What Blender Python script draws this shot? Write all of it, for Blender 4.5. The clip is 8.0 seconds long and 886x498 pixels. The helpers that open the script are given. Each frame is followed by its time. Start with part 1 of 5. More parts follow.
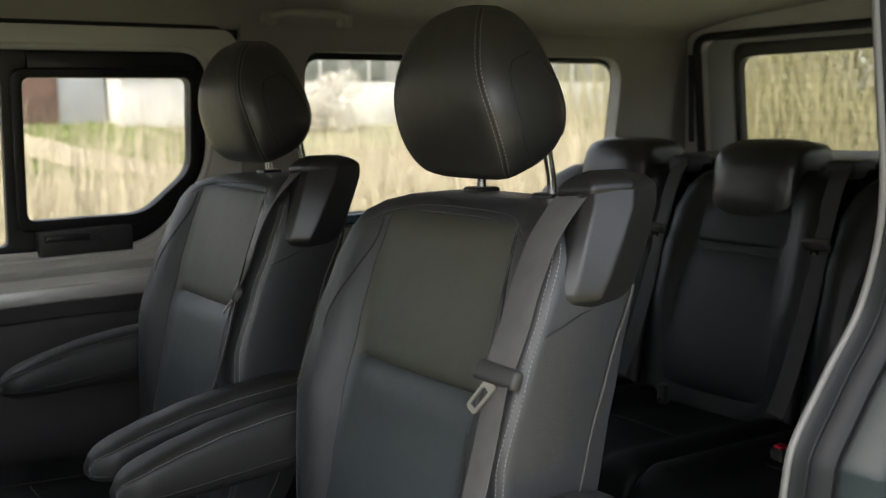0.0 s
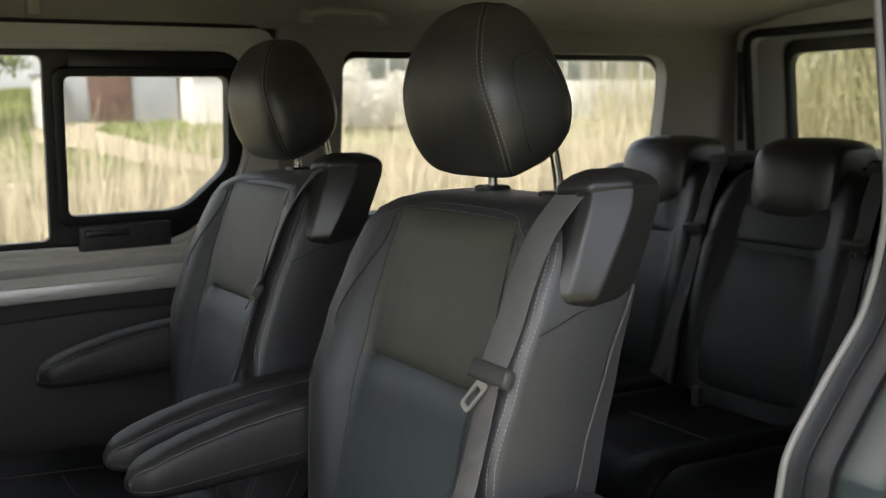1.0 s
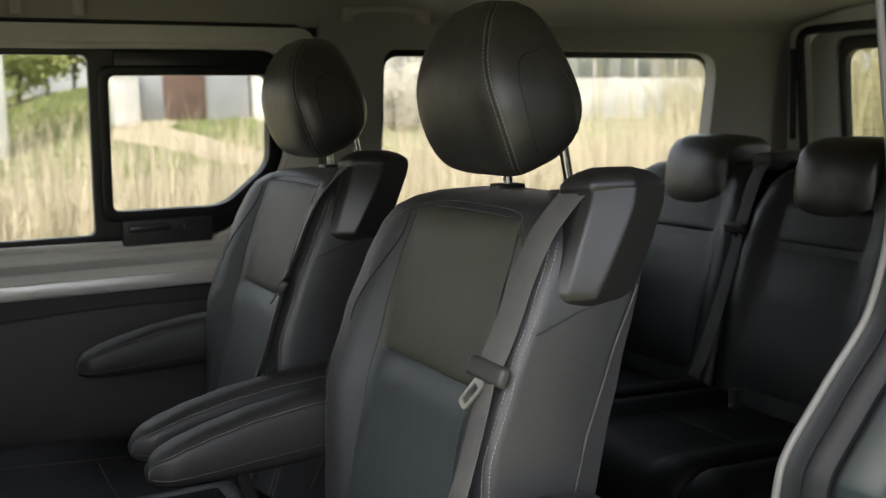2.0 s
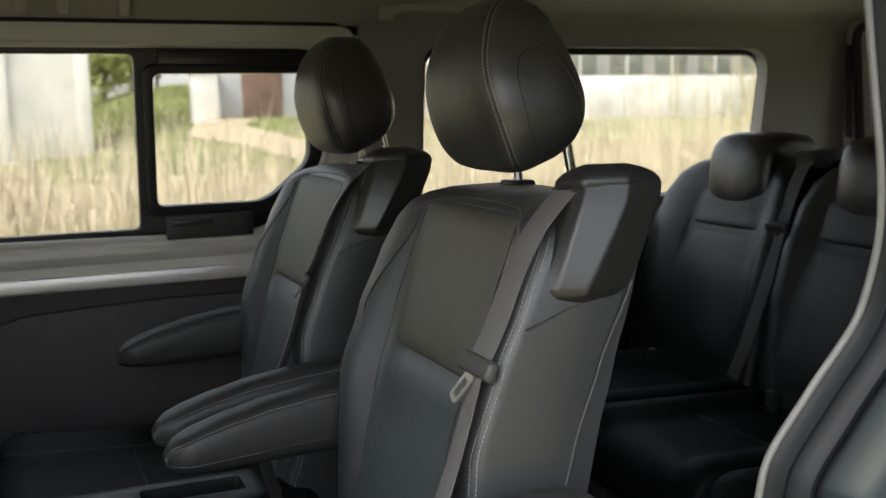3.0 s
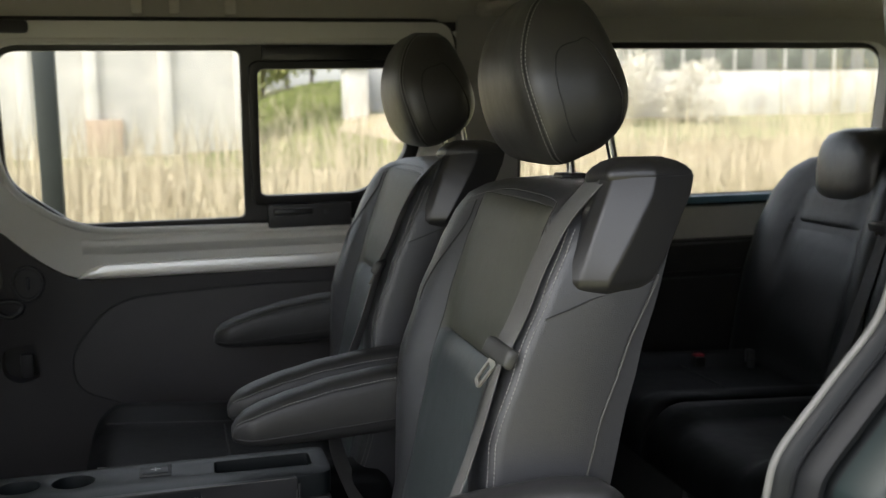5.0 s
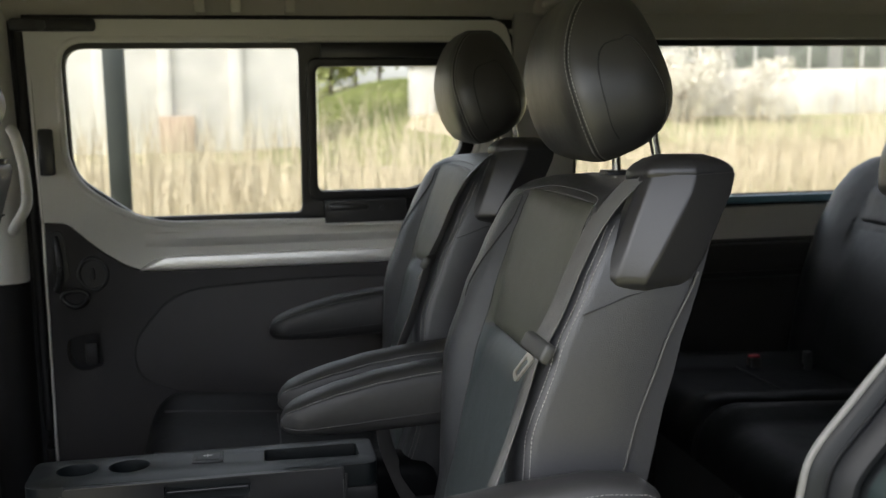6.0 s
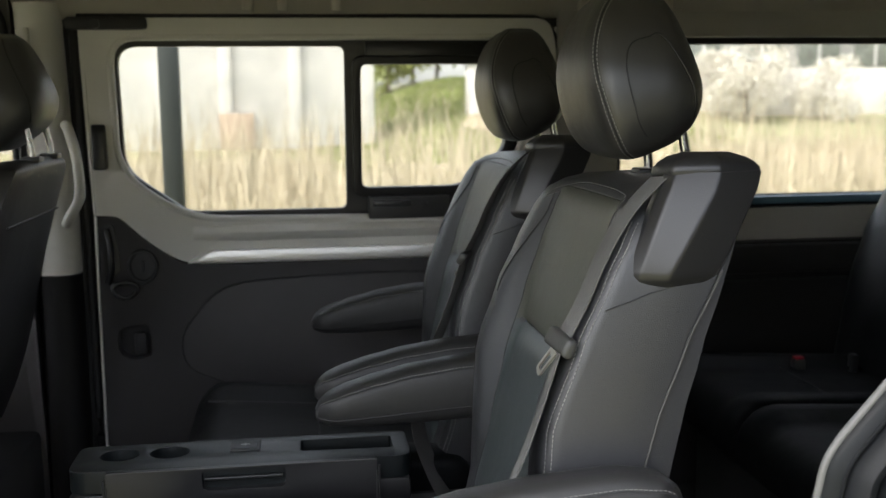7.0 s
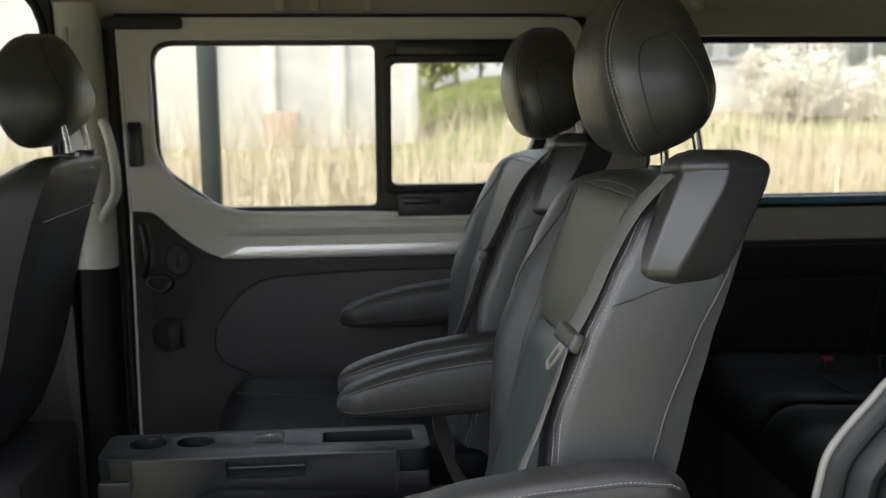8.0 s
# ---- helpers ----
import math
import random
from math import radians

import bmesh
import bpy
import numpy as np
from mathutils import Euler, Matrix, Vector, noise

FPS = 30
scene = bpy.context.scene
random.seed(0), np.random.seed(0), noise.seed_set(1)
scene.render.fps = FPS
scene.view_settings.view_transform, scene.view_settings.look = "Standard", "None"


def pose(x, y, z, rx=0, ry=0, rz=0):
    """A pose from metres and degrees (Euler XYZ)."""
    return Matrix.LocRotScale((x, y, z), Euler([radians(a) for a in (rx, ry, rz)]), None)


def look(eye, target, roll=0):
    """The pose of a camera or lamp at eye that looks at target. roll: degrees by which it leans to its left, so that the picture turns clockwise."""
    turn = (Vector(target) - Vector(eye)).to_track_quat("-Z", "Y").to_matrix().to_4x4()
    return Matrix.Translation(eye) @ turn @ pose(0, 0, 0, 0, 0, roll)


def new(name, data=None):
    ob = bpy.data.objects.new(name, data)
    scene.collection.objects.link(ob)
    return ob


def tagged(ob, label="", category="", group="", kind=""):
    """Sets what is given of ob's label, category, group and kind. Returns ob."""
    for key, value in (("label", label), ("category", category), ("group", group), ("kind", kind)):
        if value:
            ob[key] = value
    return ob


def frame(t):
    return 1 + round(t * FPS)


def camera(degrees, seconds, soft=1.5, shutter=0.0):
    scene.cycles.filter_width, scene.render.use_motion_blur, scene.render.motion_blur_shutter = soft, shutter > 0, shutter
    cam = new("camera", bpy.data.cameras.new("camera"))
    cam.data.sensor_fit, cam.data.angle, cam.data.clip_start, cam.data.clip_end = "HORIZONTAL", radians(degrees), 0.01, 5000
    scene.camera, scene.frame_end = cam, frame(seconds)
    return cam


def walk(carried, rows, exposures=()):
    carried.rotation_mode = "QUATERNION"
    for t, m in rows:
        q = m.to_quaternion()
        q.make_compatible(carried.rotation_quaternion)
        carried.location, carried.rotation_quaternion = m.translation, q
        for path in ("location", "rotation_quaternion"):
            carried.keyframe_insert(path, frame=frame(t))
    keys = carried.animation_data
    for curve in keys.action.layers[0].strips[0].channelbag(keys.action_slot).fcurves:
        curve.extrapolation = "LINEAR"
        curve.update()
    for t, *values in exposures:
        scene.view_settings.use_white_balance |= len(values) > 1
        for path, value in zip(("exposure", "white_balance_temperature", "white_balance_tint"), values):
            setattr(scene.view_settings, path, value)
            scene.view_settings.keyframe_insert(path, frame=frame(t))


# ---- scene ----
cam = camera(47.9, 8.0, soft=1.2)
PATH = [
    (0, (-0.767, -1.394, 1.103), (0.388, 0.215, 0.827), -1.1),
    (0.5, (-0.734, -1.416, 1.102), (0.37, 0.229, 0.826), -1.1),
    (1, (-0.698, -1.44, 1.101), (0.345, 0.244, 0.824), -1.1),
    (1.5, (-0.668, -1.461, 1.101), (0.318, 0.257, 0.823), -1.1),
    (3, (-0.553, -1.539, 1.097), (0.235, 0.278, 0.817), -1.1),
    (3.5, (-0.518, -1.564, 1.096), (0.205, 0.279, 0.815), -1.1),
    (4, (-0.484, -1.585, 1.093), (0.17, 0.284, 0.812), -1.0),
    (4.5, (-0.454, -1.604, 1.091), (0.127, 0.289, 0.81), -1.0),
    (6, (-0.408, -1.644, 1.089), (-0.026, 0.298, 0.804), -0.8),
    (6.5, (-0.393, -1.656, 1.087), (-0.068, 0.297, 0.802), -0.7),
    (7, (-0.375, -1.669, 1.087), (-0.104, 0.291, 0.8), -0.6),
    (7.5, (-0.358, -1.684, 1.086), (-0.133, 0.282, 0.799), -0.6),
    (8, (-0.339, -1.697, 1.085), (-0.154, 0.274, 0.797), -0.5),
]
walk(cam, [(t, look(eye, target, roll)) for t, eye, target, roll in PATH], [(0.0, 1.74, 6480, 10), (4.0, 1.80, 6470, 10), (6.0, 1.88, 6400, 10), (8.0, 1.96, 6350, 10)])

# ---- light ----
world = bpy.data.worlds.new("world")
scene.world = world
world.use_nodes = True
wn = world.node_tree.nodes
wl = world.node_tree.links
sky = wn.new("ShaderNodeTexSky")
sky.sky_type = "NISHITA"
sky.sun_disc = False
sky.sun_elevation = radians(52)
sky.sun_rotation = radians(235)
sky.dust_density = 3.0
sky.ozone_density = 0.6
wn["Background"].inputs["Strength"].default_value = 0.15
haze = wn.new("ShaderNodeHueSaturation")
haze.inputs["Saturation"].default_value = 0.35
wl.new(sky.outputs["Color"], haze.inputs["Color"])
wl.new(haze.outputs["Color"], wn["Background"].inputs["Color"])

sun = new("sun", bpy.data.lights.new("sun", "SUN"))
sun.data.energy = 1.5
sun.data.angle = radians(12.0)
sun.data.color = (1.0, 0.93, 0.82)
sun.matrix_world = look((-6, -1.2, 9), (0, 0, 0))
cam.data.dof.use_dof = True
cam.data.dof.focus_distance = 1.40
cam.data.dof.aperture_fstop = 5.6


# ---- materials ----
def make_material(name, base, rough=0.5, metal=0.0, vary=0.25, scale=6.0, grain=120.0, bump=0.15, second=None, coat=0.0, spec=0.5, wear=0.0):
    """Base colour varied at two scales, grain bump and uneven gloss."""
    m = bpy.data.materials.new(name)
    m.use_nodes = True
    nt = m.node_tree
    b = nt.nodes["Principled BSDF"]
    geo = nt.nodes.new("ShaderNodeTexCoord")
    big = nt.nodes.new("ShaderNodeTexNoise")
    big.inputs["Scale"].default_value = scale
    big.inputs["Detail"].default_value = 5
    fine = nt.nodes.new("ShaderNodeTexNoise")
    fine.inputs["Scale"].default_value = grain
    fine.inputs["Detail"].default_value = 3
    for n in (big, fine):
        nt.links.new(geo.outputs["Object"], n.inputs["Vector"])
    mixf = nt.nodes.new("ShaderNodeMix")
    mixf.data_type = "FLOAT"
    mixf.inputs[0].default_value = 0.35
    nt.links.new(big.outputs["Fac"], mixf.inputs[2])
    nt.links.new(fine.outputs["Fac"], mixf.inputs[3])
    ramp = nt.nodes.new("ShaderNodeValToRGB")
    lo = [c * (1 - vary) for c in base]
    hi = [min(1, c * (1 + vary)) for c in (second or base)]
    ramp.color_ramp.elements[0].position = 0.32
    ramp.color_ramp.elements[1].position = 0.68
    ramp.color_ramp.elements[0].color = (*lo, 1)
    ramp.color_ramp.elements[1].color = (*hi, 1)
    nt.links.new(mixf.outputs[0], ramp.inputs["Fac"])
    nt.links.new(ramp.outputs["Color"], b.inputs["Base Color"])
    mr = nt.nodes.new("ShaderNodeMapRange")
    mr.inputs["To Min"].default_value = max(0.03, rough - 0.08 - wear)
    mr.inputs["To Max"].default_value = min(1.0, rough + 0.08)
    nt.links.new(big.outputs["Fac"], mr.inputs["Value"])
    nt.links.new(mr.outputs["Result"], b.inputs["Roughness"])
    b.inputs["Metallic"].default_value = metal
    b.inputs["Coat Weight"].default_value = coat
    b.inputs["Specular IOR Level"].default_value = spec
    if bump:
        bp = nt.nodes.new("ShaderNodeBump")
        bp.inputs["Strength"].default_value = bump
        bp.inputs["Distance"].default_value = 0.002
        nt.links.new(fine.outputs["Fac"], bp.inputs["Height"])
        nt.links.new(bp.outputs["Normal"], b.inputs["Normal"])
    return m


def make_leather(name, base, rough, cell=900.0, depth=0.25, gloss=0.85):
    """Grained hide: fine pebbles over slow folds."""
    m = make_material(name, base, rough, vary=0.12, scale=3.5, grain=300.0, bump=0.0, spec=gloss)
    nt = m.node_tree
    b = nt.nodes["Principled BSDF"]
    tc = nt.nodes["Texture Coordinate"]
    v = nt.nodes.new("ShaderNodeTexVoronoi")
    v.inputs["Scale"].default_value = cell
    v.feature = "DISTANCE_TO_EDGE"
    nt.links.new(tc.outputs["Object"], v.inputs["Vector"])
    folds = nt.nodes.new("ShaderNodeTexNoise")
    folds.inputs["Scale"].default_value = 22.0
    folds.inputs["Detail"].default_value = 3.0
    nt.links.new(tc.outputs["Object"], folds.inputs["Vector"])
    b1 = nt.nodes.new("ShaderNodeBump")
    b1.inputs["Strength"].default_value = depth
    b1.inputs["Distance"].default_value = 0.0006
    nt.links.new(v.outputs["Distance"], b1.inputs["Height"])
    b2 = nt.nodes.new("ShaderNodeBump")
    b2.inputs["Strength"].default_value = 0.25
    b2.inputs["Distance"].default_value = 0.006
    nt.links.new(folds.outputs["Fac"], b2.inputs["Height"])
    nt.links.new(b2.outputs["Normal"], b1.inputs["Normal"])
    nt.links.new(b1.outputs["Normal"], b.inputs["Normal"])
    return m


def make_glass(name, tint):
    m = bpy.data.materials.new(name)
    m.use_nodes = True
    b = m.node_tree.nodes["Principled BSDF"]
    b.inputs["Base Color"].default_value = (*tint, 1)
    b.inputs["Roughness"].default_value = 0.0
    b.inputs["Transmission Weight"].default_value = 1.0
    b.inputs["IOR"].default_value = 1.01
    return m


LEATHER = make_leather("black leather", (0.038, 0.039, 0.042), 0.37, cell=420.0, depth=0.7, gloss=0.65)
# insert leathers: teal and olive tints paint in reflected sky and field
LEATHER_PANEL_SKY = make_leather("fine grained leather, sky reflection tint", (0.045, 0.055, 0.0575), 0.42, cell=520.0, depth=0.4)
LEATHER_PERF_FIELD = make_leather("perforated leather, field reflection tint", (0.060, 0.062, 0.047), 0.50, cell=420.0, depth=0.55)
LEATHER_ARM = make_leather("armrest leather", (0.022, 0.022, 0.0225), 0.47, cell=520.0, depth=0.5, gloss=0.5)
# cushions: seat leather with the shade low in the cabin put into its colour
LEATHER_SEAT_SHADE = make_leather("cushion leather darkened for shade", (0.005, 0.0055, 0.0062), 0.5, gloss=0.15)
# rear bench: the seat leather again, darkened to hold the dim rear's shade
LEATHER_BENCH_SHADE = make_leather("bench leather darkened for shade", (0.0042, 0.0048, 0.0056), 0.55, gloss=0.1)
LEATHER_REAR_SHADE = make_leather("rear leather darkened for shade", (0.0055, 0.0066, 0.0078), 0.42, gloss=0.45)
LEATHER_HEAD_SHADE = make_leather("headrest leather darkened for shade", (0.011, 0.0112, 0.0100), 0.33, gloss=0.8)
LEATHER_HEAD = make_leather("headrest leather", (0.030, 0.0295, 0.027), 0.38, gloss=0.8)
SEAL_GREY = make_material("soft grey rubber seal", (0.008, 0.0090, 0.0104), 0.55, vary=0.15, scale=20, grain=500, bump=0.15, spec=0.22)
PLASTIC = make_material("black moulded plastic", (0.030, 0.030, 0.031), 0.48, vary=0.15, scale=14, grain=700, bump=0.25)
CONSOLE_TOP = make_material("console plastic", (0.005, 0.0072, 0.0082), 0.38, vary=0.10, scale=10, grain=500, bump=0.06, spec=0.38)
COVER = make_material("moulded belt cover", (0.020, 0.020, 0.021), 0.36, vary=0.04, scale=3, grain=600, bump=0.12, spec=0.6)
CONSOLE_LID = make_material("console lid plastic", (0.014, 0.014, 0.0152), 0.38, vary=0.08, scale=6, grain=600, bump=0.06, spec=0.5)
GRIP = make_material("grey belt grip", (0.045, 0.045, 0.043), 0.45, vary=0.1, scale=30, grain=500, bump=0.1)
PLASTIC_SATIN = make_material("satin black plastic", (0.022, 0.023, 0.024), 0.33, vary=0.12, scale=10, grain=500, bump=0.08)
# charcoal trim of the pillar foot, shade near the floor painted in
FOOT_SHADE = make_material("pillar foot darkened for shade", (0.008, 0.008, 0.0085), 0.55, vary=0.14, scale=5, grain=420, bump=0.35, spec=0.3)
PANEL_DARK = make_material("charcoal door card", (0.047, 0.0443, 0.045), 0.55, vary=0.14, scale=5, grain=420, bump=0.35)
# door card round the pad, darkened where the light falls off
CARD_LOW_SHADE = make_material("door card darkened for low shade", (0.034, 0.0322, 0.0328), 0.55, vary=0.14, scale=5, grain=420, bump=0.35, spec=0.35)
# charcoal side panel with the rear's shade painted into the colour
PANEL_REAR_SHADE = make_material("side panel darkened for rear shade", (0.020, 0.0195, 0.020), 0.6, vary=0.14, scale=5, grain=420, bump=0.35, spec=0.25)
TRIM_GREY = make_material("pale grey trim", (0.64, 0.63, 0.59), 0.55, vary=0.06, scale=4, grain=380, bump=0.2)
# the pale grey trim dimmed, so its colour carries the rear's shade
TRIM_REAR_SHADE = make_material("rear trim dimmed for shade", (0.35, 0.34, 0.315), 0.6, vary=0.06, scale=4, grain=380, bump=0.2)
TRIM_TAIL = make_material("slate tailgate trim", (0.46, 0.47, 0.46), 0.55, vary=0.08, scale=4, grain=380, bump=0.2)
TRIM_STRIP = make_material("light satin strip", (0.84, 0.83, 0.80), 0.30, metal=0.55, vary=0.03, scale=3, grain=300, bump=0.0)
HEADLINER = make_material("headliner cloth", (0.48, 0.455, 0.41), 0.92, vary=0.07, scale=5, grain=600, bump=0.4)
CARPET = make_material("black carpet", (0.020, 0.020, 0.0215), 0.95, vary=0.35, scale=18, grain=420, bump=0.8)
RUBBER = make_material("black rubber", (0.018, 0.018, 0.019), 0.6, vary=0.2, scale=20, grain=300, bump=0.15)
FRAME_BLACK = make_material("black window frame", (0.010, 0.010, 0.011), 0.4, vary=0.2, scale=12, grain=400, bump=0.08)
CHROME = make_material("chrome", (0.86, 0.86, 0.85), 0.24, metal=1.0, vary=0.04, scale=30, grain=200, bump=0.0)
STEEL = make_material("bare steel", (0.66, 0.64, 0.58), 0.40, metal=1.0, vary=0.08, scale=60, grain=500, bump=0.04)
THREAD = make_material("pale thread", (0.27, 0.27, 0.255), 0.8, vary=0.1, scale=60, grain=900, bump=0.0)
# rear belts: the same webbing, darkened for the shade at the back
WEBBING_SHADE = make_material("belt webbing darkened for shade", (0.040, 0.040, 0.042), 0.65, vary=0.15, scale=40, grain=1400, bump=0.4)
THREAD_DARK = make_material("grey thread", (0.115, 0.115, 0.11), 0.8, vary=0.1, scale=60, grain=900, bump=0.0)
WEBBING = make_material("woven belt webbing", (0.13, 0.128, 0.124), 0.62, vary=0.18, scale=40, grain=1400, bump=0.5)
PAINT = make_material("blue body paint", (0.010, 0.0165, 0.017), 0.42, vary=0.06, scale=3, grain=900, bump=0.0, spec=0.18)
PAINT_EDGE = make_material("blue painted window ledge", (0.10, 0.19, 0.25), 0.35, vary=0.05, scale=3, grain=900, bump=0.0, coat=0.3)
EDGE_BLACK = make_material("black edge moulding", (0.008, 0.0095, 0.0105), 0.5, vary=0.15, scale=20, grain=500, bump=0.15, spec=0.2)
EDGE_LIP = make_material("pale edge lip", (0.125, 0.125, 0.121), 0.55, vary=0.05, scale=20, grain=500, bump=0.05)
BAR_GREY = make_material("grey-green painted bar", (0.040, 0.047, 0.041), 0.5, vary=0.15, scale=9, grain=300, bump=0.05)
RED = make_material("red release button", (0.45, 0.012, 0.03), 0.35, vary=0.06, scale=30, grain=200, bump=0.0)
GLASS = make_glass("clear window glass", (0.83, 0.83, 0.795))
GLASS_REAR = make_glass("rear window glass", (0.80, 0.81, 0.75))
WHITE_MARK = make_material("printed white mark", (0.5, 0.5, 0.5), 0.6, vary=0.05, bump=0.0)


# ---- building helpers ----
def part(name, bm, material, parent=None, label="", smooth=True, sharp=42):
    """One bmesh as one mesh object under a thing or a part."""
    bmesh.ops.recalc_face_normals(bm, faces=bm.faces)
    me = bpy.data.meshes.new(name)
    bm.to_mesh(me)
    bm.free()
    me.materials.append(material)
    if smooth:
        me.shade_smooth()
        me.set_sharp_from_angle(angle=radians(sharp))
    ob = new(name, me)
    if parent is not None:
        ob.parent = parent
    if label:
        ob["label"] = label
    return ob


def thing(name, label, category, group="", kind="", at=None):
    ob = new(name)
    ob.empty_display_size = 0.1
    if at is not None:
        ob.matrix_basis = at
    return tagged(ob, label, category, group, kind)


def merge(*bms):
    """Joins bmeshes into the first."""
    out = bms[0]
    for other in bms[1:]:
        me = bpy.data.meshes.new("tmp")
        other.to_mesh(me)
        other.free()
        out.from_mesh(me)
        bpy.data.meshes.remove(me)
    return out


def loft(sections, closed=True, caps=True):
    """Skin through sections, each a list of points of equal count."""
    bm = bmesh.new()
    rows = [[bm.verts.new(p) for p in s] for s in sections]
    n = len(rows[0])
    for a, b in zip(rows, rows[1:]):
        for i in range(n if closed else n - 1):
            j = (i + 1) % n
            bm.faces.new((a[i], a[j], b[j], b[i]))
    if caps and closed:
        bm.faces.new(rows[0][::-1])
        bm.faces.new(rows[-1])
    return bm


def rbox(x0, x1, y0, y1, z0, z1, bevel=0.006, seg=2):
    bm = bmesh.new()
    bmesh.ops.create_cube(bm, size=1)
    for v in bm.verts:
        v.co = Vector(((x0 + x1) / 2 + v.co.x * (x1 - x0), (y0 + y1) / 2 + v.co.y * (y1 - y0), (z0 + z1) / 2 + v.co.z * (z1 - z0)))
    if bevel:
        bmesh.ops.bevel(bm, geom=bm.edges[:], offset=bevel, segments=seg, affect="EDGES", profile=0.5)
    return bm


def catmull(points, per=8):
    """A smooth line through the points."""
    pts = [Vector(p) for p in points]
    out = []
    for i in range(len(pts) - 1):
        p0, p1, p2, p3 = pts[max(i - 1, 0)], pts[i], pts[i + 1], pts[min(i + 2, len(pts) - 1)]
        for k in range(per):
            t = k / per
            out.append(0.5 * ((2 * p1) + (p2 - p0) * t + (2 * p0 - 5 * p1 + 4 * p2 - p3) * t * t + (3 * p1 - p0 - 3 * p2 + p3) * t ** 3))
    out.append(pts[-1])
    return out


def sweep(points, radius, sides=10, flat=1.0, up=Vector((0, 0, 1))):
    """A tube along a line; flat squeezes it across 'up'."""
    pts = [Vector(p) for p in points]
    secs = []
    for i, p in enumerate(pts):
        d = (pts[min(i + 1, len(pts) - 1)] - pts[max(i - 1, 0)]).normalized()
        a = d.cross(up)
        if a.length < 1e-4:
            a = d.cross(Vector((1, 0, 0)))
        a.normalize()
        b = a.cross(d).normalized()
        secs.append([p + a * (radius * math.cos(k * math.tau / sides)) + b * (radius * flat * math.sin(k * math.tau / sides)) for k in range(sides)])
    return loft(secs)


def ribbon(points, across, width, thick=0.0012):
    """A flat strap along a line; across gives its width direction at each point."""
    pts = [Vector(p) for p in points]
    secs = []
    for i, p in enumerate(pts):
        d = (pts[min(i + 1, len(pts) - 1)] - pts[max(i - 1, 0)]).normalized()
        a = Vector(across[i])
        a = (a - d * a.dot(d)).normalized()
        n = a.cross(d).normalized() * thick
        w = a * width / 2
        secs.append([p - w - n * 0.3, p - w * 0.8 - n, p + w * 0.8 - n, p + w - n * 0.3, p + w + n * 0.3, p + w * 0.8 + n, p - w * 0.8 + n, p - w + n * 0.3])
    return loft(secs)


def stitches(points, normal, length=0.0036, gap=0.0021, r=0.0005):
    """A row of raised thread dashes along a line."""
    pts = [Vector(p) for p in points]
    bm = bmesh.new()
    dist = [0.0]
    for a, b in zip(pts, pts[1:]):
        dist.append(dist[-1] + (b - a).length)

    def at(s):
        for i in range(len(pts) - 1):
            if s <= dist[i + 1]:
                f = (s - dist[i]) / max(1e-9, dist[i + 1] - dist[i])
                return pts[i].lerp(pts[i + 1], f)
        return pts[-1]

    s = 0.0
    nrm = Vector(normal).normalized()
    while s + length < dist[-1]:
        a, b = at(s), at(s + length)
        d = (b - a).normalized()
        side = d.cross(nrm).normalized() * r
        up = nrm * r
        ring = []
        for p in (a, b):
            ring.append([bm.verts.new(p + side - up), bm.verts.new(p + side * 0.7 + up), bm.verts.new(p - side * 0.7 + up), bm.verts.new(p - side - up)])
        for i in range(3):
            bm.faces.new((ring[0][i], ring[0][i + 1], ring[1][i + 1], ring[1][i]))
        bm.faces.new(ring[0])
        bm.faces.new(ring[1][::-1])
        s += length + gap
    return bm


def rpoly(points, radius=0.02, seg=5):
    """A polygon with rounded corners; a point may carry its own radius."""
    pts = [Vector((p[0], p[1])) for p in points]
    rad = [p[2] if len(p) > 2 else radius for p in points]
    out = []
    n = len(pts)
    for i in range(n):
        p, a, b = pts[i], pts[i - 1], pts[(i + 1) % n]
        r = min(rad[i], (a - p).length * 0.48, (b - p).length * 0.48)
        if r < 1e-4:
            out.append(tuple(p))
            continue
        s, e = p + (a - p).normalized() * r, p + (b - p).normalized() * r
        for k in range(seg + 1):
            t = k / seg
            out.append(tuple(s * (1 - t) ** 2 + p * 2 * t * (1 - t) + e * t * t))
    return out


def plate(outline, holes, place, thick, inward=Vector((0, -1, 0)), bevel=0.0):
    """A plate with real openings. outline and holes are rings of (u, v); place maps (u, v) to the world; thickness goes along inward."""
    bm = bmesh.new()
    edges = []
    for ring in (outline, *holes):
        vs = [bm.verts.new(place(u, v)) for u, v in ring]
        for i in range(len(vs)):
            edges.append(bm.edges.new((vs[i], vs[(i + 1) % len(vs)])))
    flat = [v.co.copy() for v in bm.verts]
    bmesh.ops.triangle_fill(bm, use_beauty=True, use_dissolve=False, edges=edges)
    faces = bm.faces[:]
    ext = bmesh.ops.extrude_face_region(bm, geom=faces)
    moved = [g for g in ext["geom"] if isinstance(g, bmesh.types.BMVert)]
    for v in moved:
        v.co += inward * thick
    bmesh.ops.recalc_face_normals(bm, faces=bm.faces)
    if bevel:
        rim = [e for e in bm.edges if e.is_manifold and e.calc_face_angle(0) > 1.0 and e.verts[0] in moved and e.verts[1] in moved]
        bmesh.ops.bevel(bm, geom=rim, offset=bevel, segments=3, affect="EDGES", profile=0.5, clamp_overlap=True)
    return bm


def interp(table, z):
    """Smooth lookup in rows (z, values...)."""
    if z <= table[0][0]:
        return table[0][1:]
    for a, b in zip(table, table[1:]):
        if z <= b[0]:
            f = (z - a[0]) / (b[0] - a[0])
            f = f * f * (3 - 2 * f) * 0.35 + f * 0.65
            return tuple(p + (q - p) * f for p, q in zip(a[1:], b[1:]))
    return table[-1][1:]


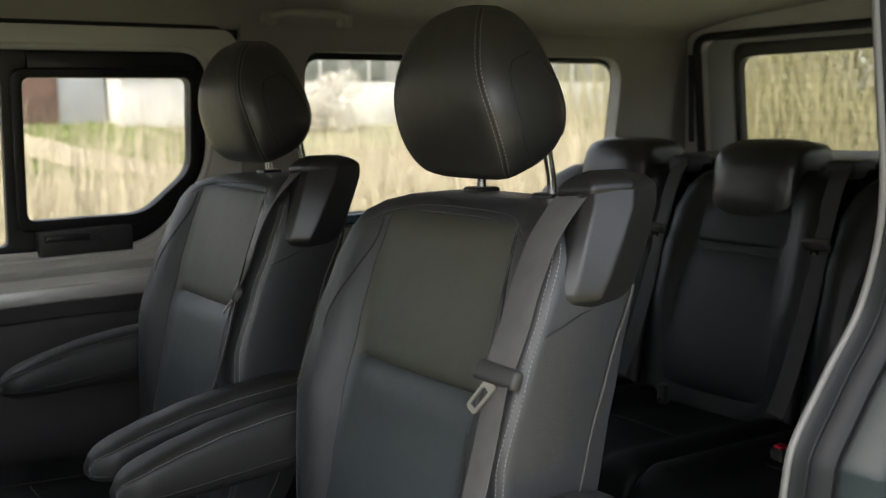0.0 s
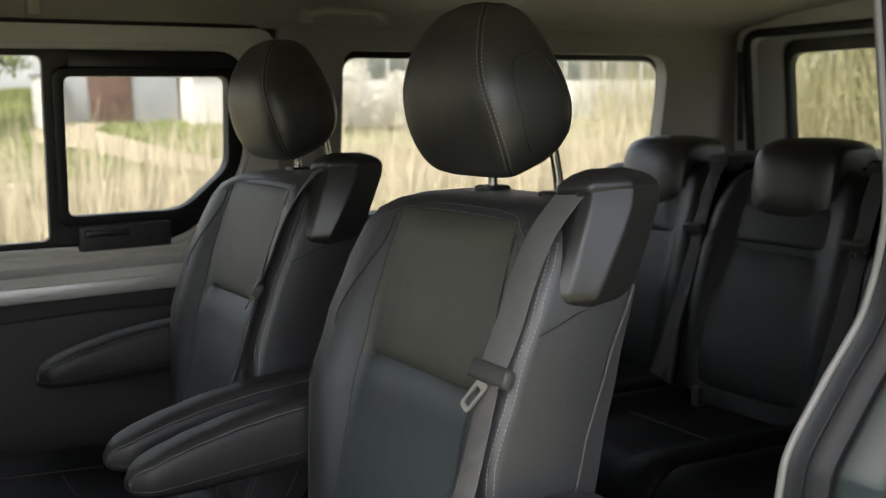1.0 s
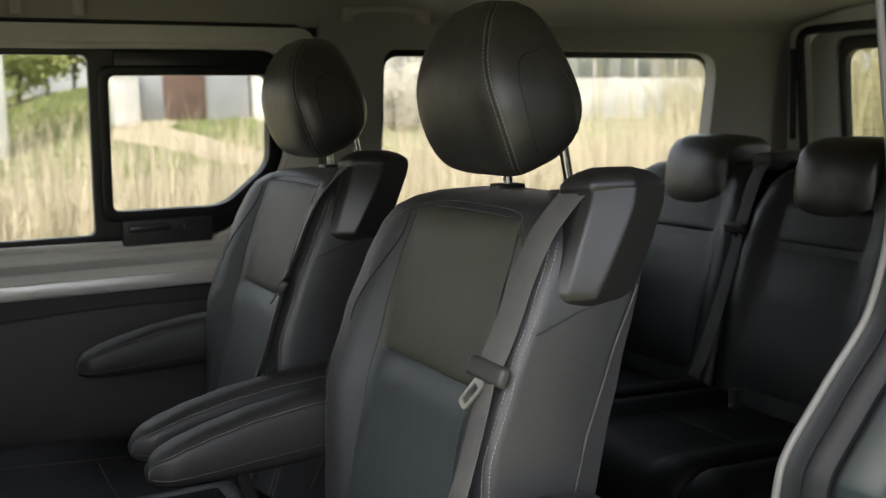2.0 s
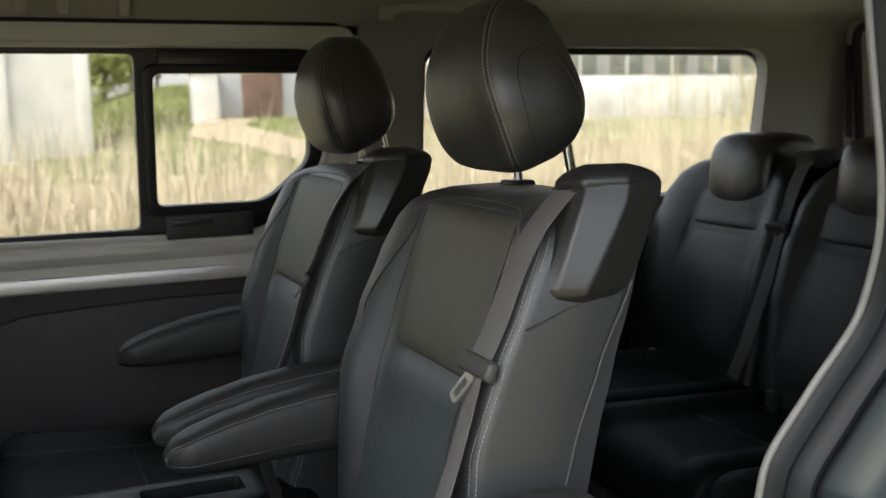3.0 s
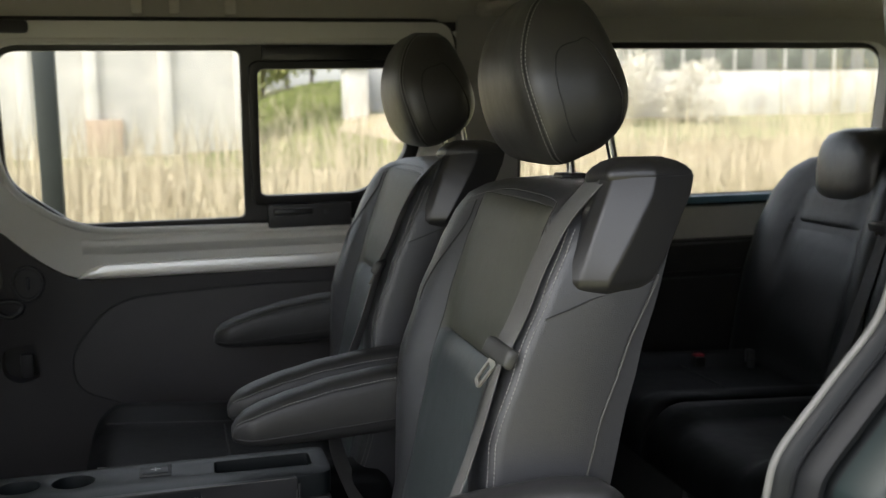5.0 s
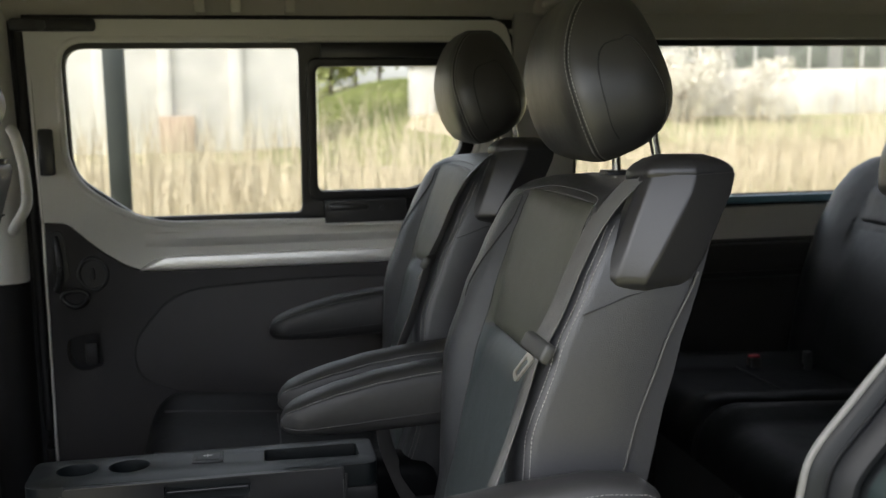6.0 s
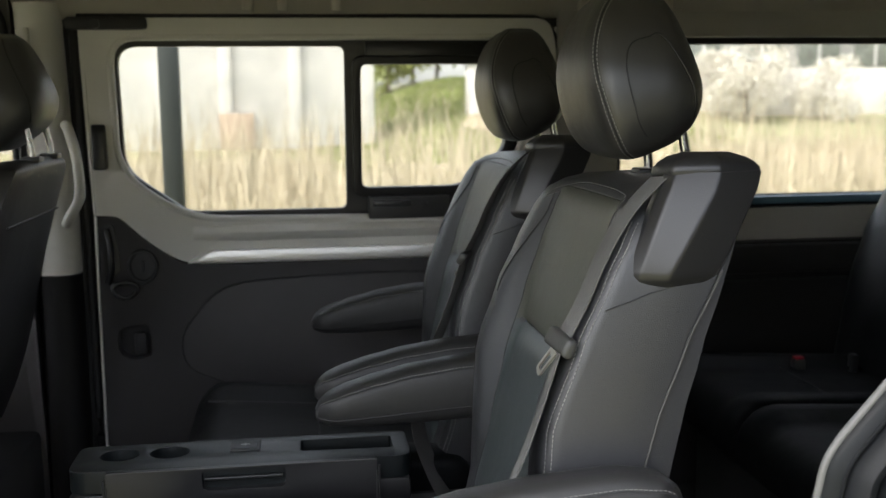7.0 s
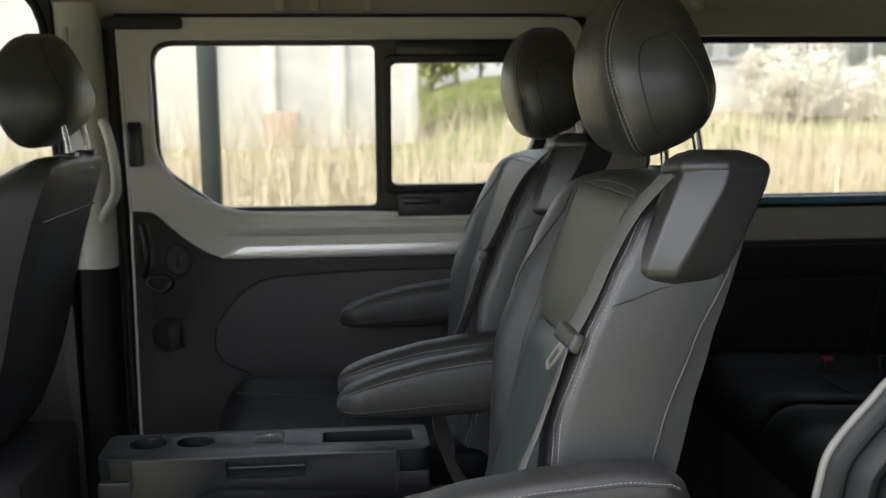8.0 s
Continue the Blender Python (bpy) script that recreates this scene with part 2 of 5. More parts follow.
def ease(t):
    t = min(1.0, max(0.0, t))
    return t * t * (3 - 2 * t)


# ---- shell of the van ----
def far_y(z):
    """The far side leans inward towards the roof."""
    return 1.0 - max(0.0, z - 0.82) * 0.125


def far(u, v):
    return Vector((u, far_y(v), v))


def far_at(off):
    return lambda u, v: Vector((u, far_y(v) + off, v))


floor = part("floor", rbox(-2.3, 2.12, -0.84, 1.02, -0.06, 0.0, 0.004), CARPET)
tagged(floor, "black carpeted van floor under the seats", "floor", kind="structure")

# roof: a curved headliner with a dropped side rail
roof_line = [(-0.82, 1.30), (-0.80, 1.345), (-0.76, 1.375), (-0.66, 1.40), (-0.30, 1.42), (0.03, 1.425), (0.36, 1.42), (0.70, 1.395), (0.83, 1.370), (0.885, 1.345), (0.912, 1.314), (0.935, 1.302), (0.965, 1.312)]
secs = []
for i in range(44):
    x = -2.3 + i * (4.38 / 43)
    drop = 0.018 * ease((x - 1.35) / 0.4) + 0.006 * math.cos(x * 9.0) * (0.5 if abs(x) < 1.5 else 0)
    front = 0.085 * ease((-1.03 - x) / 0.16)
    ring = [Vector((x, y, z - drop * ease((z - 1.33) / 0.05) + front * ease((y - 0.78) / 0.14))) for y, z in roof_line]
    ring += [Vector((x, y, 1.52 - 0.05 * abs(y) ** 2)) for y, z in reversed(roof_line)]
    secs.append(ring)
ceiling = part("ceiling", loft(secs), HEADLINER)
tagged(ceiling, "pale grey fabric headliner curving down to the windows", "ceiling", kind="structure")

# far sliding door
door = thing("door_1", "closed sliding van door with pale grey trim and charcoal card", "van door", kind="structure")
win_out = rpoly([(-0.876, 1.280, 0.07), (0.165, 1.280, 0.08), (0.165, 0.985, 0.07), (0.02, 0.812, 0.09), (-0.712, 0.822, 0.10), (-0.876, 0.946, 0.08)], seg=7)
upper = rpoly([(-0.945, 1.325, 0.03), (0.225, 1.325, 0.06), (0.245, 1.25, 0.03), (0.245, 0.705, 0.004), (-0.72, 0.705, 0.05), (-0.81, 0.762, 0.05), (-0.885, 0.835, 0.02), (-0.945, 0.838, 0.01)], seg=6)
part("upper_trim", plate(upper, [win_out], far, 0.05, bevel=0.010), TRIM_GREY, door, "pale grey moulded window surround")
part("window_rim", sweep([Vector((u, far_y(v) - 0.044, v)) for u, v in win_out + win_out[:1]], 0.0095, 10, up=Vector((0, 1, 0))), TRIM_GREY, door, "rounded pale rim round the window")
lower = rpoly([(-0.945, 0.834, 0.03), (-0.887, 0.831, 0.02), (-0.812, 0.758, 0.05), (-0.722, 0.701, 0.05), (0.245, 0.701, 0.004), (0.245, 0.03, 0.05), (-0.945, 0.03, 0.05)], seg=6)
cup_hole = rpoly([(-0.905, 0.545, 0.045), (-0.825, 0.552, 0.012), (-0.818, 0.468, 0.012), (-0.865, 0.452, 0.03), (-0.905, 0.475, 0.04)], seg=6)
part("lower_card", plate(lower, [cup_hole], far_at(0.0), 0.045, bevel=0.008), CARD_LOW_SHADE, door, "charcoal moulded door card")
pad = rpoly([(-0.745, 0.52, 0.09), (-0.64, 0.652, 0.12), (-0.30, 0.672, 0.3), (0.22, 0.662, 0.02), (0.22, 0.30, 0.05), (-0.50, 0.33, 0.1), (-0.735, 0.43, 0.08)], seg=8)
part("card_pad", plate(pad, [], far_at(-0.043), 0.014, bevel=0.010), PANEL_DARK, door, "raised padded panel")
part("pad_seam", sweep([(u, far_y(v) - 0.0575, v) for u, v in pad + pad[:1]], 0.0028, 6, up=Vector((0, 1, 0))), RUBBER, door)
part("pull_cup", plate(rpoly([(-0.915, 0.556), (-0.812, 0.56), (-0.806, 0.455), (-0.915, 0.445)], 0.02), [], far_at(0.02), 0.006), RUBBER, door, "recessed black pull cup")
bm = rbox(-0.862, -0.83, 0.945, 0.968, 0.47, 0.53, 0.008)
part("cup_grip", bm, RUBBER, door)
# satin strip under the sill
strip_secs = []
for i in range(30):
    x = -0.715 + i * (0.955 / 29)
    g = ease((x + 0.715) / 0.05)
    z0, z1 = 0.708, 0.712 + 0.030 * g
    y = 0.942
    strip_secs.append([Vector((x, y, z0)), Vector((x, y - 0.008, z0 + 0.003)), Vector((x, y - 0.010, (z0 + z1) / 2)), Vector((x, y - 0.006, z1 - 0.002)), Vector((x, y + 0.004, z1)), Vector((x, y + 0.01, (z0 + z1) / 2))])
part("satin_strip", loft(strip_secs), TRIM_STRIP, door, "light satin decor strip")
# soft ledge under the window
ledge = []
for i in range(26):
    x = -0.70 + i * (0.94 / 25)
    g = ease((x + 0.70) / 0.12)
    ledge.append([Vector((x, 0.957, 0.806)), Vector((x, 0.946 - 0.010 * g, 0.800)), Vector((x, 0.944 - 0.016 * g, 0.788)), Vector((x, 0.945 - 0.012 * g, 0.774)), Vector((x, 0.953, 0.762)), Vector((x, 0.965, 0.78))])
part("sill_ledge", loft(ledge), TRIM_GREY, door)
# inside release: dark lever recess, oval lock and loop
part("lever_recess", plate(rpoly([(-0.930, 0.815), (-0.898, 0.815), (-0.885, 0.70), (-0.925, 0.655)], 0.014), [], far_at(-0.044), 0.006, bevel=0.003), PLASTIC_SATIN, door)
part("release_lever", sweep(catmull([(-0.915, 0.945, 0.80), (-0.905, 0.925, 0.76), (-0.905, 0.925, 0.70), (-0.918, 0.945, 0.665)]), 0.008), PLASTIC_SATIN, door)
loop = [(-0.875 + 0.030 * math.cos(a) * (1 + 0.25 * math.sin(a)), 0.940, 0.645 + 0.020 * math.sin(a)) for a in [k * math.tau / 20 for k in range(21)]]
part("lock_loop", sweep(loop, 0.006, up=Vector((0, 1, 0))), PLASTIC_SATIN, door)
oval = [(-0.83 + 0.034 * math.cos(a), 0.945, 0.705 + 0.040 * math.sin(a)) for a in [k * math.tau / 24 for k in range(25)]]
part("lock_ring", sweep(oval, 0.005, up=Vector((0, 1, 0))), PLASTIC_SATIN, door)
part("lock_plate", plate([(p[0], p[2]) for p in oval[:-1]], [], lambda u, v: Vector((u, 0.951, v)), 0.004), PLASTIC, door)
part("lock_knob", rbox(-0.834, -0.826, 0.935, 0.952, 0.69, 0.72, 0.003), PLASTIC_SATIN, door)
part("striker_plate", rbox(-0.932, -0.898, 0.905, 0.94, 0.955, 1.068, 0.006), PLASTIC_SATIN, door)
part("edge_seal", sweep(catmull([(-0.964, 0.935, 1.30), (-0.968, 0.960, 1.0), (-0.968, 0.980, 0.82), (-0.968, 0.985, 0.40), (-0.968, 0.985, 0.05)]), 0.012), RUBBER, door)
part("edge_lip", sweep(catmull([(-0.938, 0.935, 0.835), (-0.941, 0.938, 0.60), (-0.943, 0.938, 0.30), (-0.944, 0.94, 0.06)]), 0.0035), TRIM_STRIP, door, "pale metal door lip")

part("upper_lip", sweep(catmull([(-0.936, 0.900, 1.285), (-0.938, 0.912, 1.10), (-0.939, 0.926, 0.95), (-0.938, 0.935, 0.835)]), 0.0028), TRIM_GREY, door)

# its window: black frame, fixed and sliding panes
window = thing("window_1", "black framed van side window with a sliding rear pane", "window", kind="structure")
big_hole = rpoly([(-0.862, 1.258, 0.05), (-0.303, 1.258, 0.018), (-0.303, 0.840, 0.018), (-0.712, 0.840, 0.03), (-0.862, 0.952, 0.05)], seg=7)
small_hole = rpoly([(-0.262, 1.212, 0.02), (0.118, 1.212, 0.022), (0.118, 0.992, 0.035), (0.005, 0.895, 0.04), (-0.262, 0.895, 0.02)], seg=6)
part("window_frame", plate(win_out, [big_hole, small_hole], far_at(-0.004), 0.024, bevel=0.004), FRAME_BLACK, window)
ring_in = [(u, v) for u, v in small_hole]
ring_out = rpoly([(-0.285, 1.232, 0.03), (0.140, 1.232, 0.03), (0.140, 0.985, 0.04), (0.018, 0.870, 0.05), (-0.285, 0.870, 0.03)], seg=6)
part("sliding_frame", plate(ring_out, [ring_in], far_at(-0.030), 0.012, bevel=0.003), FRAME_BLACK, window)
part("top_guide", rbox(-0.25, 0.13, 0.905, 0.935, 1.232, 1.268, 0.004), PLASTIC_SATIN, window)
part("slider_latch", rbox(-0.247, -0.035, 0.930, 0.962, 0.813, 0.872, 0.004), PLASTIC, window, "black sliding window catch")
part("latch_grip", rbox(-0.235, -0.135, 0.921, 0.935, 0.846, 0.862, 0.004), PLASTIC_SATIN, window)
part("latch_button", rbox(-0.105, -0.095, 0.925, 0.935, 0.846, 0.856, 0.002), PLASTIC_SATIN, window)
for ring, off in ((big_hole, 0.012), (small_hole, 0.006)):
    grown = [(u + math.copysign(0.006, u - (-0.58 if ring is big_hole else -0.07)), v + math.copysign(0.006, v - 1.05)) for u, v in ring]
    p = part("pane", plate(grown, [], far_at(off), 0.004), GLASS, window, smooth=False)
    p.visible_shadow = False

# upper door rail and gap
rail = thing("door_rail", "black sliding door guide rail under the headliner", "guide rail", kind="structure")
part("rail_gap", sweep([(-0.95 + i * 0.06, 0.915, 1.331) for i in range(19)] + [(0.19, 0.915, 1.329), (0.222, 0.917, 1.315), (0.245, 0.922, 1.285), (0.252, 0.93, 1.24), (0.254, 0.945, 1.1)], 0.007), RUBBER, rail)
part("roller_arm", rbox(-0.972, -0.78, 0.868, 0.905, 1.296, 1.326, 0.009), RUBBER, rail, "black roller carriage")
part("roller", sweep([(-0.90, 0.862, 1.309), (-0.90, 0.885, 1.309)], 0.012, 14), PLASTIC_SATIN, rail)

# far wall behind the door, with the quarter window
wall_far = thing("wall_far", "pale grey trimmed rear side wall of the van", "wall", kind="structure")
q_out = rpoly([(0.468, 1.258, 0.05), (1.655, 1.258, 0.09), (1.650, 0.790, 0.06), (0.468, 0.790, 0.05)], seg=7)
q_trim = rpoly([(0.468, 1.258, 0.05), (1.618, 1.258, 0.09), (1.613, 0.790, 0.06), (0.468, 0.790, 0.05)], seg=7)
wall_ring = rpoly([(0.289, 1.335, 0.004), (2.05, 1.335, 0.004), (2.05, 0.700, 0.004), (0.289, 0.700, 0.004)], 0.004, seg=2)
part("side_trim", plate(wall_ring, [q_trim], far_at(0.012), 0.045, bevel=0.014), TRIM_REAR_SHADE, wall_far, "pale grey side trim")
dark_ring = rpoly([(0.289, 0.696), (2.05, 0.696), (2.05, 0.0), (0.289, 0.0)], 0.004, seg=2)
part("lower_panel", plate(dark_ring, [], far_at(0.012), 0.055, bevel=0.006), PANEL_REAR_SHADE, wall_far, "charcoal lower side panel")
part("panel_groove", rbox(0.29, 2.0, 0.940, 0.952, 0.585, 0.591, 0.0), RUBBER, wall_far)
part("panel_step", rbox(0.29, 2.0, 0.925, 0.958, 0.610, 0.690, 0.008), PANEL_REAR_SHADE, wall_far)

window_q = thing("window_2", "long fixed rear side window with black edge", "window", kind="structure")
q_hole = rpoly([(0.490, 1.240, 0.04), (1.622, 1.240, 0.07), (1.615, 0.826, 0.05), (0.490, 0.826, 0.04)], seg=7)
part("window_frame", plate(q_out, [q_hole], far_at(0.020), 0.014, bevel=0.003), FRAME_BLACK, window_q)
part("window_sill", rbox(0.475, 1.64, 0.975, 1.02, 0.800, 0.822, 0.004), PAINT_EDGE, window_q, "blue painted window ledge")
p = part("pane", plate([(u + math.copysign(0.008, u - 1.05), v + math.copysign(0.008, v - 1.05)) for u, v in q_hole], [], far_at(0.030), 0.004), GLASS, window_q, smooth=False)
p.visible_shadow = False

# B-pillar, front door with its window
pillar = thing("pillar", "pale grey centre pillar trim with a grab handle", "pillar", kind="structure")
pil = []
for i in range(24):
    z = 0.0 + i * (1.36 / 23)
    y = far_y(z) - 0.055
    pil.append([Vector((-1.095, y + 0.05, z)), Vector((-1.090, y + 0.008, z)), Vector((-1.075, y - 0.012, z)), Vector((-1.035, y - 0.020, z)), Vector((-1.005, y - 0.012, z)), Vector((-0.990, y + 0.01, z)), Vector((-0.988, y + 0.05, z))])
lo_cut = [s for s in pil if s[0].z <= 0.70]
hi_cut = [s for s in pil if s[0].z >= 0.66]
for s in hi_cut[:1]:
    for v in s:
        v.z = 0.69
part("pillar_trim", loft(hi_cut), TRIM_GREY, pillar)
lo2 = [[v.copy() for v in s] for s in lo_cut]
for v in lo2[-1]:
    v.z = 0.687
part("pillar_foot", loft(lo2), FOOT_SHADE, pillar, "charcoal lower pillar trim")
part("belt_slot", rbox(-1.062, -1.050, 0.850, 0.866, 1.12, 1.30, 0.003), TRIM_GREY, pillar)
handle = thing("grab_handle", "pale grey plastic grab handle on the pillar", "grab handle")
part("grip", sweep(catmull([(-0.985, 0.885, 1.068), (-0.972, 0.855, 1.055), (-0.955, 0.835, 1.0), (-0.950, 0.835, 0.94), (-0.955, 0.845, 0.89), (-0.985, 0.870, 0.845), (-1.0, 0.90, 0.825)]), 0.0125, 12), TRIM_GREY, handle)

front_door = thing("door_2", "front van door with pale trim and bright window", "van door", kind="structure")
fd = rpoly([(-2.33, 1.455), (-1.097, 1.455), (-1.097, 0.022), (-2.33, 0.022)], 0.01, seg=2)
fw = rpoly([(-2.05, 1.425, 0.1), (-1.115, 1.425, 0.16), (-1.115, 0.86, 0.05), (-2.15, 0.86, 0.06)], seg=6)
part("door_trim", plate(fd, [fw], far_at(0.0), 0.045, bevel=0.01), PANEL_DARK, front_door)
part("window_seal", sweep([Vector((u, far_y(v) - 0.045, v)) for u, v in fw] + [Vector((fw[0][0], far_y(fw[0][1]) - 0.045, fw[0][1]))], 0.011, up=Vector((0, 1, 0))), RUBBER, front_door)
p = part("pane", plate([(u * 1.003, v) for u, v in fw], [], far_at(0.01), 0.004), GLASS, front_door, smooth=False)
p.visible_shadow = False

# rear end: D-pillars and tailgate with glass
def tail(u, v):
    return Vector((1.985 + (1.36 - v) * 0.10, u, v))


wall_rear = thing("wall_rear", "pale grey rear trim dimmed for shade round the tailgate", "wall", kind="structure")
tail_out = rpoly([(0.865, 1.325, 0.05), (-0.80, 1.325, 0.05), (-0.80, 0.02, 0.05), (0.865, 0.02, 0.05)], seg=5)
part("pillar_trim", plate([(0.99, 1.42), (-0.86, 1.42), (-0.86, 0.0), (0.99, 0.0)], [tail_out], tail, 0.07, inward=Vector((-1, 0, 0)), bevel=0.015), TRIM_GREY, wall_rear)
tailgate = thing("tailgate", "closed tailgate with heated rear window", "tailgate", kind="structure")
tg_hole = rpoly([(0.735, 1.258, 0.05), (-0.68, 1.258, 0.05), (-0.68, 0.80, 0.05), (0.735, 0.80, 0.05)], seg=6)
part("tailgate_trim", plate(rpoly([(0.855, 1.315, 0.05), (-0.79, 1.315, 0.05), (-0.79, 0.03, 0.05), (0.855, 0.03, 0.05)]), [rpoly([(0.755, 1.30, 0.05), (-0.70, 1.30, 0.05), (-0.70, 0.77, 0.05), (0.755, 0.77, 0.05)])], lambda u, v: tail(u, v) + Vector((-0.01, 0, 0)), 0.03, inward=Vector((-1, 0, 0)), bevel=0.012), TRIM_TAIL, tailgate)
part("window_frame", plate(rpoly([(0.775, 1.31, 0.05), (-0.71, 1.31, 0.05), (-0.71, 0.76, 0.05), (0.775, 0.76, 0.05)]), [tg_hole], lambda u, v: tail(u, v) + Vector((0.005, 0, 0)), 0.03, inward=Vector((-1, 0, 0)), bevel=0.004), FRAME_BLACK, tailgate)
part("tail_seal", sweep([tail(u, v) + Vector((-0.075, 0, 0)) for u, v in tail_out] + [tail(*tail_out[0]) + Vector((-0.075, 0, 0))], 0.014, up=Vector((1, 0, 0))), RUBBER, tailgate)
p = part("pane", plate(tg_hole, [], lambda u, v: tail(u, v) + Vector((0.012, 0, 0)), 0.004, inward=Vector((-1, 0, 0))), GLASS_REAR, tailgate, smooth=False)
p.visible_shadow = False
heat = bmesh.new()
for k in range(13):
    z = 0.85 + k * 0.032
    heat = merge(heat, rbox(tail(0, z).x - 0.0005, tail(0, z).x + 0.0005, -0.64, 0.70, z, z + 0.0007, 0))
part("heating_wires", heat, RUBBER, tailgate)
part("gas_strut", sweep([(1.900, 0.875, 1.27), (1.915, 0.88, 0.98)], 0.010), RUBBER, tailgate, "black gas strut")

# added backing that keeps light from leaking round the sliding door
backing = thing("door_gap", "black backing strips blocking light leaks round the sliding door", "door gap", kind="structure")
part("rear_gap", rbox(0.262, 0.335, 0.975, 1.02, 0.0, 1.33, 0.003), RUBBER, backing)
part("front_gap", rbox(-0.975, -0.885, 0.990, 1.03, 0.0, 1.315, 0.003), RUBBER, backing)
part("pillar_gap", rbox(-1.074, -0.955, 0.985, 1.03, 0.0, 1.33, 0.003), RUBBER, backing)
part("corner_gap", rbox(0.235, 0.34, 0.925, 0.98, 1.285, 1.345, 0.003), RUBBER, backing)
part("top_gap", rbox(-0.95, 0.33, 0.935, 0.965, 1.292, 1.32, 0.003), RUBBER, backing)
# near side: closed rear quarter, open doorway edge
EDGE = [(1.34, 0.190), (1.30, 0.205), (1.20, 0.218), (1.125, 0.230), (1.03, 0.246), (0.96, 0.256), (0.90, 0.252), (0.86, 0.238), (0.80, 0.189), (0.741, 0.140), (0.70, 0.127), (0.65, 0.121), (0.55, 0.118), (0.40, 0.120), (0.10, 0.127), (0.0, 0.13), (-0.12, 0.132), (-0.26, 0.134)]
edge_line = catmull([(x, 0, z) for z, x in EDGE], 6)


def edge_pts(out, y):
    """The doorway edge, pushed out along its own normal."""
    res = []
    for i, p in enumerate(edge_line):
        d = edge_line[min(i + 1, len(edge_line) - 1)] - edge_line[max(i - 1, 0)]
        n = Vector((-d.z, 0, d.x)).normalized()
        if n.x < 0:
            n = -n
        res.append(Vector((p.x + n.x * out, y - 0.028 * ease((p.z - 0.80) / 0.25), p.z + n.z * out)))
    return res


doorway = thing("doorway", "open sliding doorway edge with pale lip and black seal", "door frame", kind="structure")
part("trim_lip", sweep(edge_pts(0.002, -0.770), 0.0042, 10), EDGE_LIP, doorway, "pale plastic edge lip")


def band(profile):
    """A skin swept along the doorway edge; profile gives (out, y)."""
    cols = [edge_pts(o, y) for o, y in profile]
    return loft([list(r) for r in zip(*cols)], closed=True)


part("inner_trim", band([(0.003, -0.766), (0.004, -0.774), (0.010, -0.780), (0.017, -0.783), (0.017, -0.768), (0.010, -0.765)]), EDGE_BLACK, doorway, "charcoal inner edge trim")
part("seal_lip", band([(0.0165, -0.780), (0.018, -0.7855), (0.020, -0.7855), (0.0215, -0.780), (0.020, -0.775)]), SEAL_GREY, doorway, "thin grey rubber seal lip")
part("door_seal", band([(0.0225, -0.774), (0.024, -0.788), (0.0285, -0.799), (0.035, -0.805), (0.042, -0.804), (0.048, -0.797), (0.051, -0.787), (0.040, -0.77)]), SEAL_GREY, doorway, "rounded grey rubber door seal")
part("seal_channel", band([(0.049, -0.784), (0.051, -0.793), (0.053, -0.800), (0.055, -0.806), (0.055, -0.77), (0.05, -0.77)]), EDGE_BLACK, doorway)
wall_near = thing("wall_near", "closed near rear quarter of the van in blue paint", "wall", kind="structure")
body_rows = []
for i, (a, b) in enumerate(zip(edge_pts(0.0535, -0.803), edge_pts(0.064, -0.850))):
    z = b.z
    bulge = -0.905 - 0.035 * math.sin(max(0, min(1, (1.2 - z) / 1.2)) * math.pi)
    row = [a, b + Vector((0, 0.012, 0)), b + Vector((0.012, 0, 0))]
    for k in range(1, 9):
        x = b.x + 0.012 + (1.95 - b.x) * k / 8
        row.append(Vector((x, bulge + 0.02 * (1 - k / 8), z)))
    body_rows.append(row)
part("body_panel", loft(body_rows, closed=False), PAINT, wall_near, "dark blue-grey painted quarter panel")
inner_rows = [[p, Vector((0.6, -0.775, p.z)), Vector((1.2, -0.79, p.z)), Vector((1.93, -0.80, p.z)), Vector((1.93, -0.82, p.z)), Vector((0.6, -0.80, p.z)), p + Vector((0.02, -0.015, 0))] for p in edge_pts(0.015, -0.764)]
part("inner_panel", loft(inner_rows), PANEL_DARK, wall_near)
part("front_side", plate([(-2.3, 1.36), (-1.06, 1.36), (-1.06, 0.0), (-2.3, 0.0)], [rpoly([(-2.1, 1.30), (-1.2, 1.30), (-1.2, 0.86), (-2.2, 0.86)], 0.06)], lambda u, v: Vector((u, -0.90, v)), 0.07, inward=Vector((0, 1, 0))), PANEL_DARK, wall_near)
roof_rows = [[Vector((x, -0.93 + 1.98 * k / 12, 1.50 + 0.05 * math.sin(k / 12 * math.pi))) for k in range(13)] + [Vector((x, 1.05 - 1.98 * k / 12, 1.485)) for k in range(13)] for x in (-2.33, -1.0, 0.5, 2.15)]
part("roof_skin", loft(roof_rows), PAINT, wall_near)
part("far_cant", rbox(-1.09, 2.12, 0.955, 1.045, 1.31, 1.50, 0.02), PAINT, wall_near)
part("far_cant", rbox(-2.33, -1.092, 0.955, 1.045, 1.435, 1.50, 0.02), PAINT, wall_near)
part("roof_side", rbox(-2.3, 2.12, -0.92, -0.815, 1.325, 1.50, 0.02), PAINT, wall_near)
sill = part("door_sill", rbox(-1.06, 0.14, -0.92, -0.80, -0.08, 0.012, 0.01), PLASTIC)
tagged(sill, "black plastic entry sill of the van", "sill", kind="structure")
wall_front = thing("wall_front", "plain dark front end of the cabin", "wall", kind="structure")
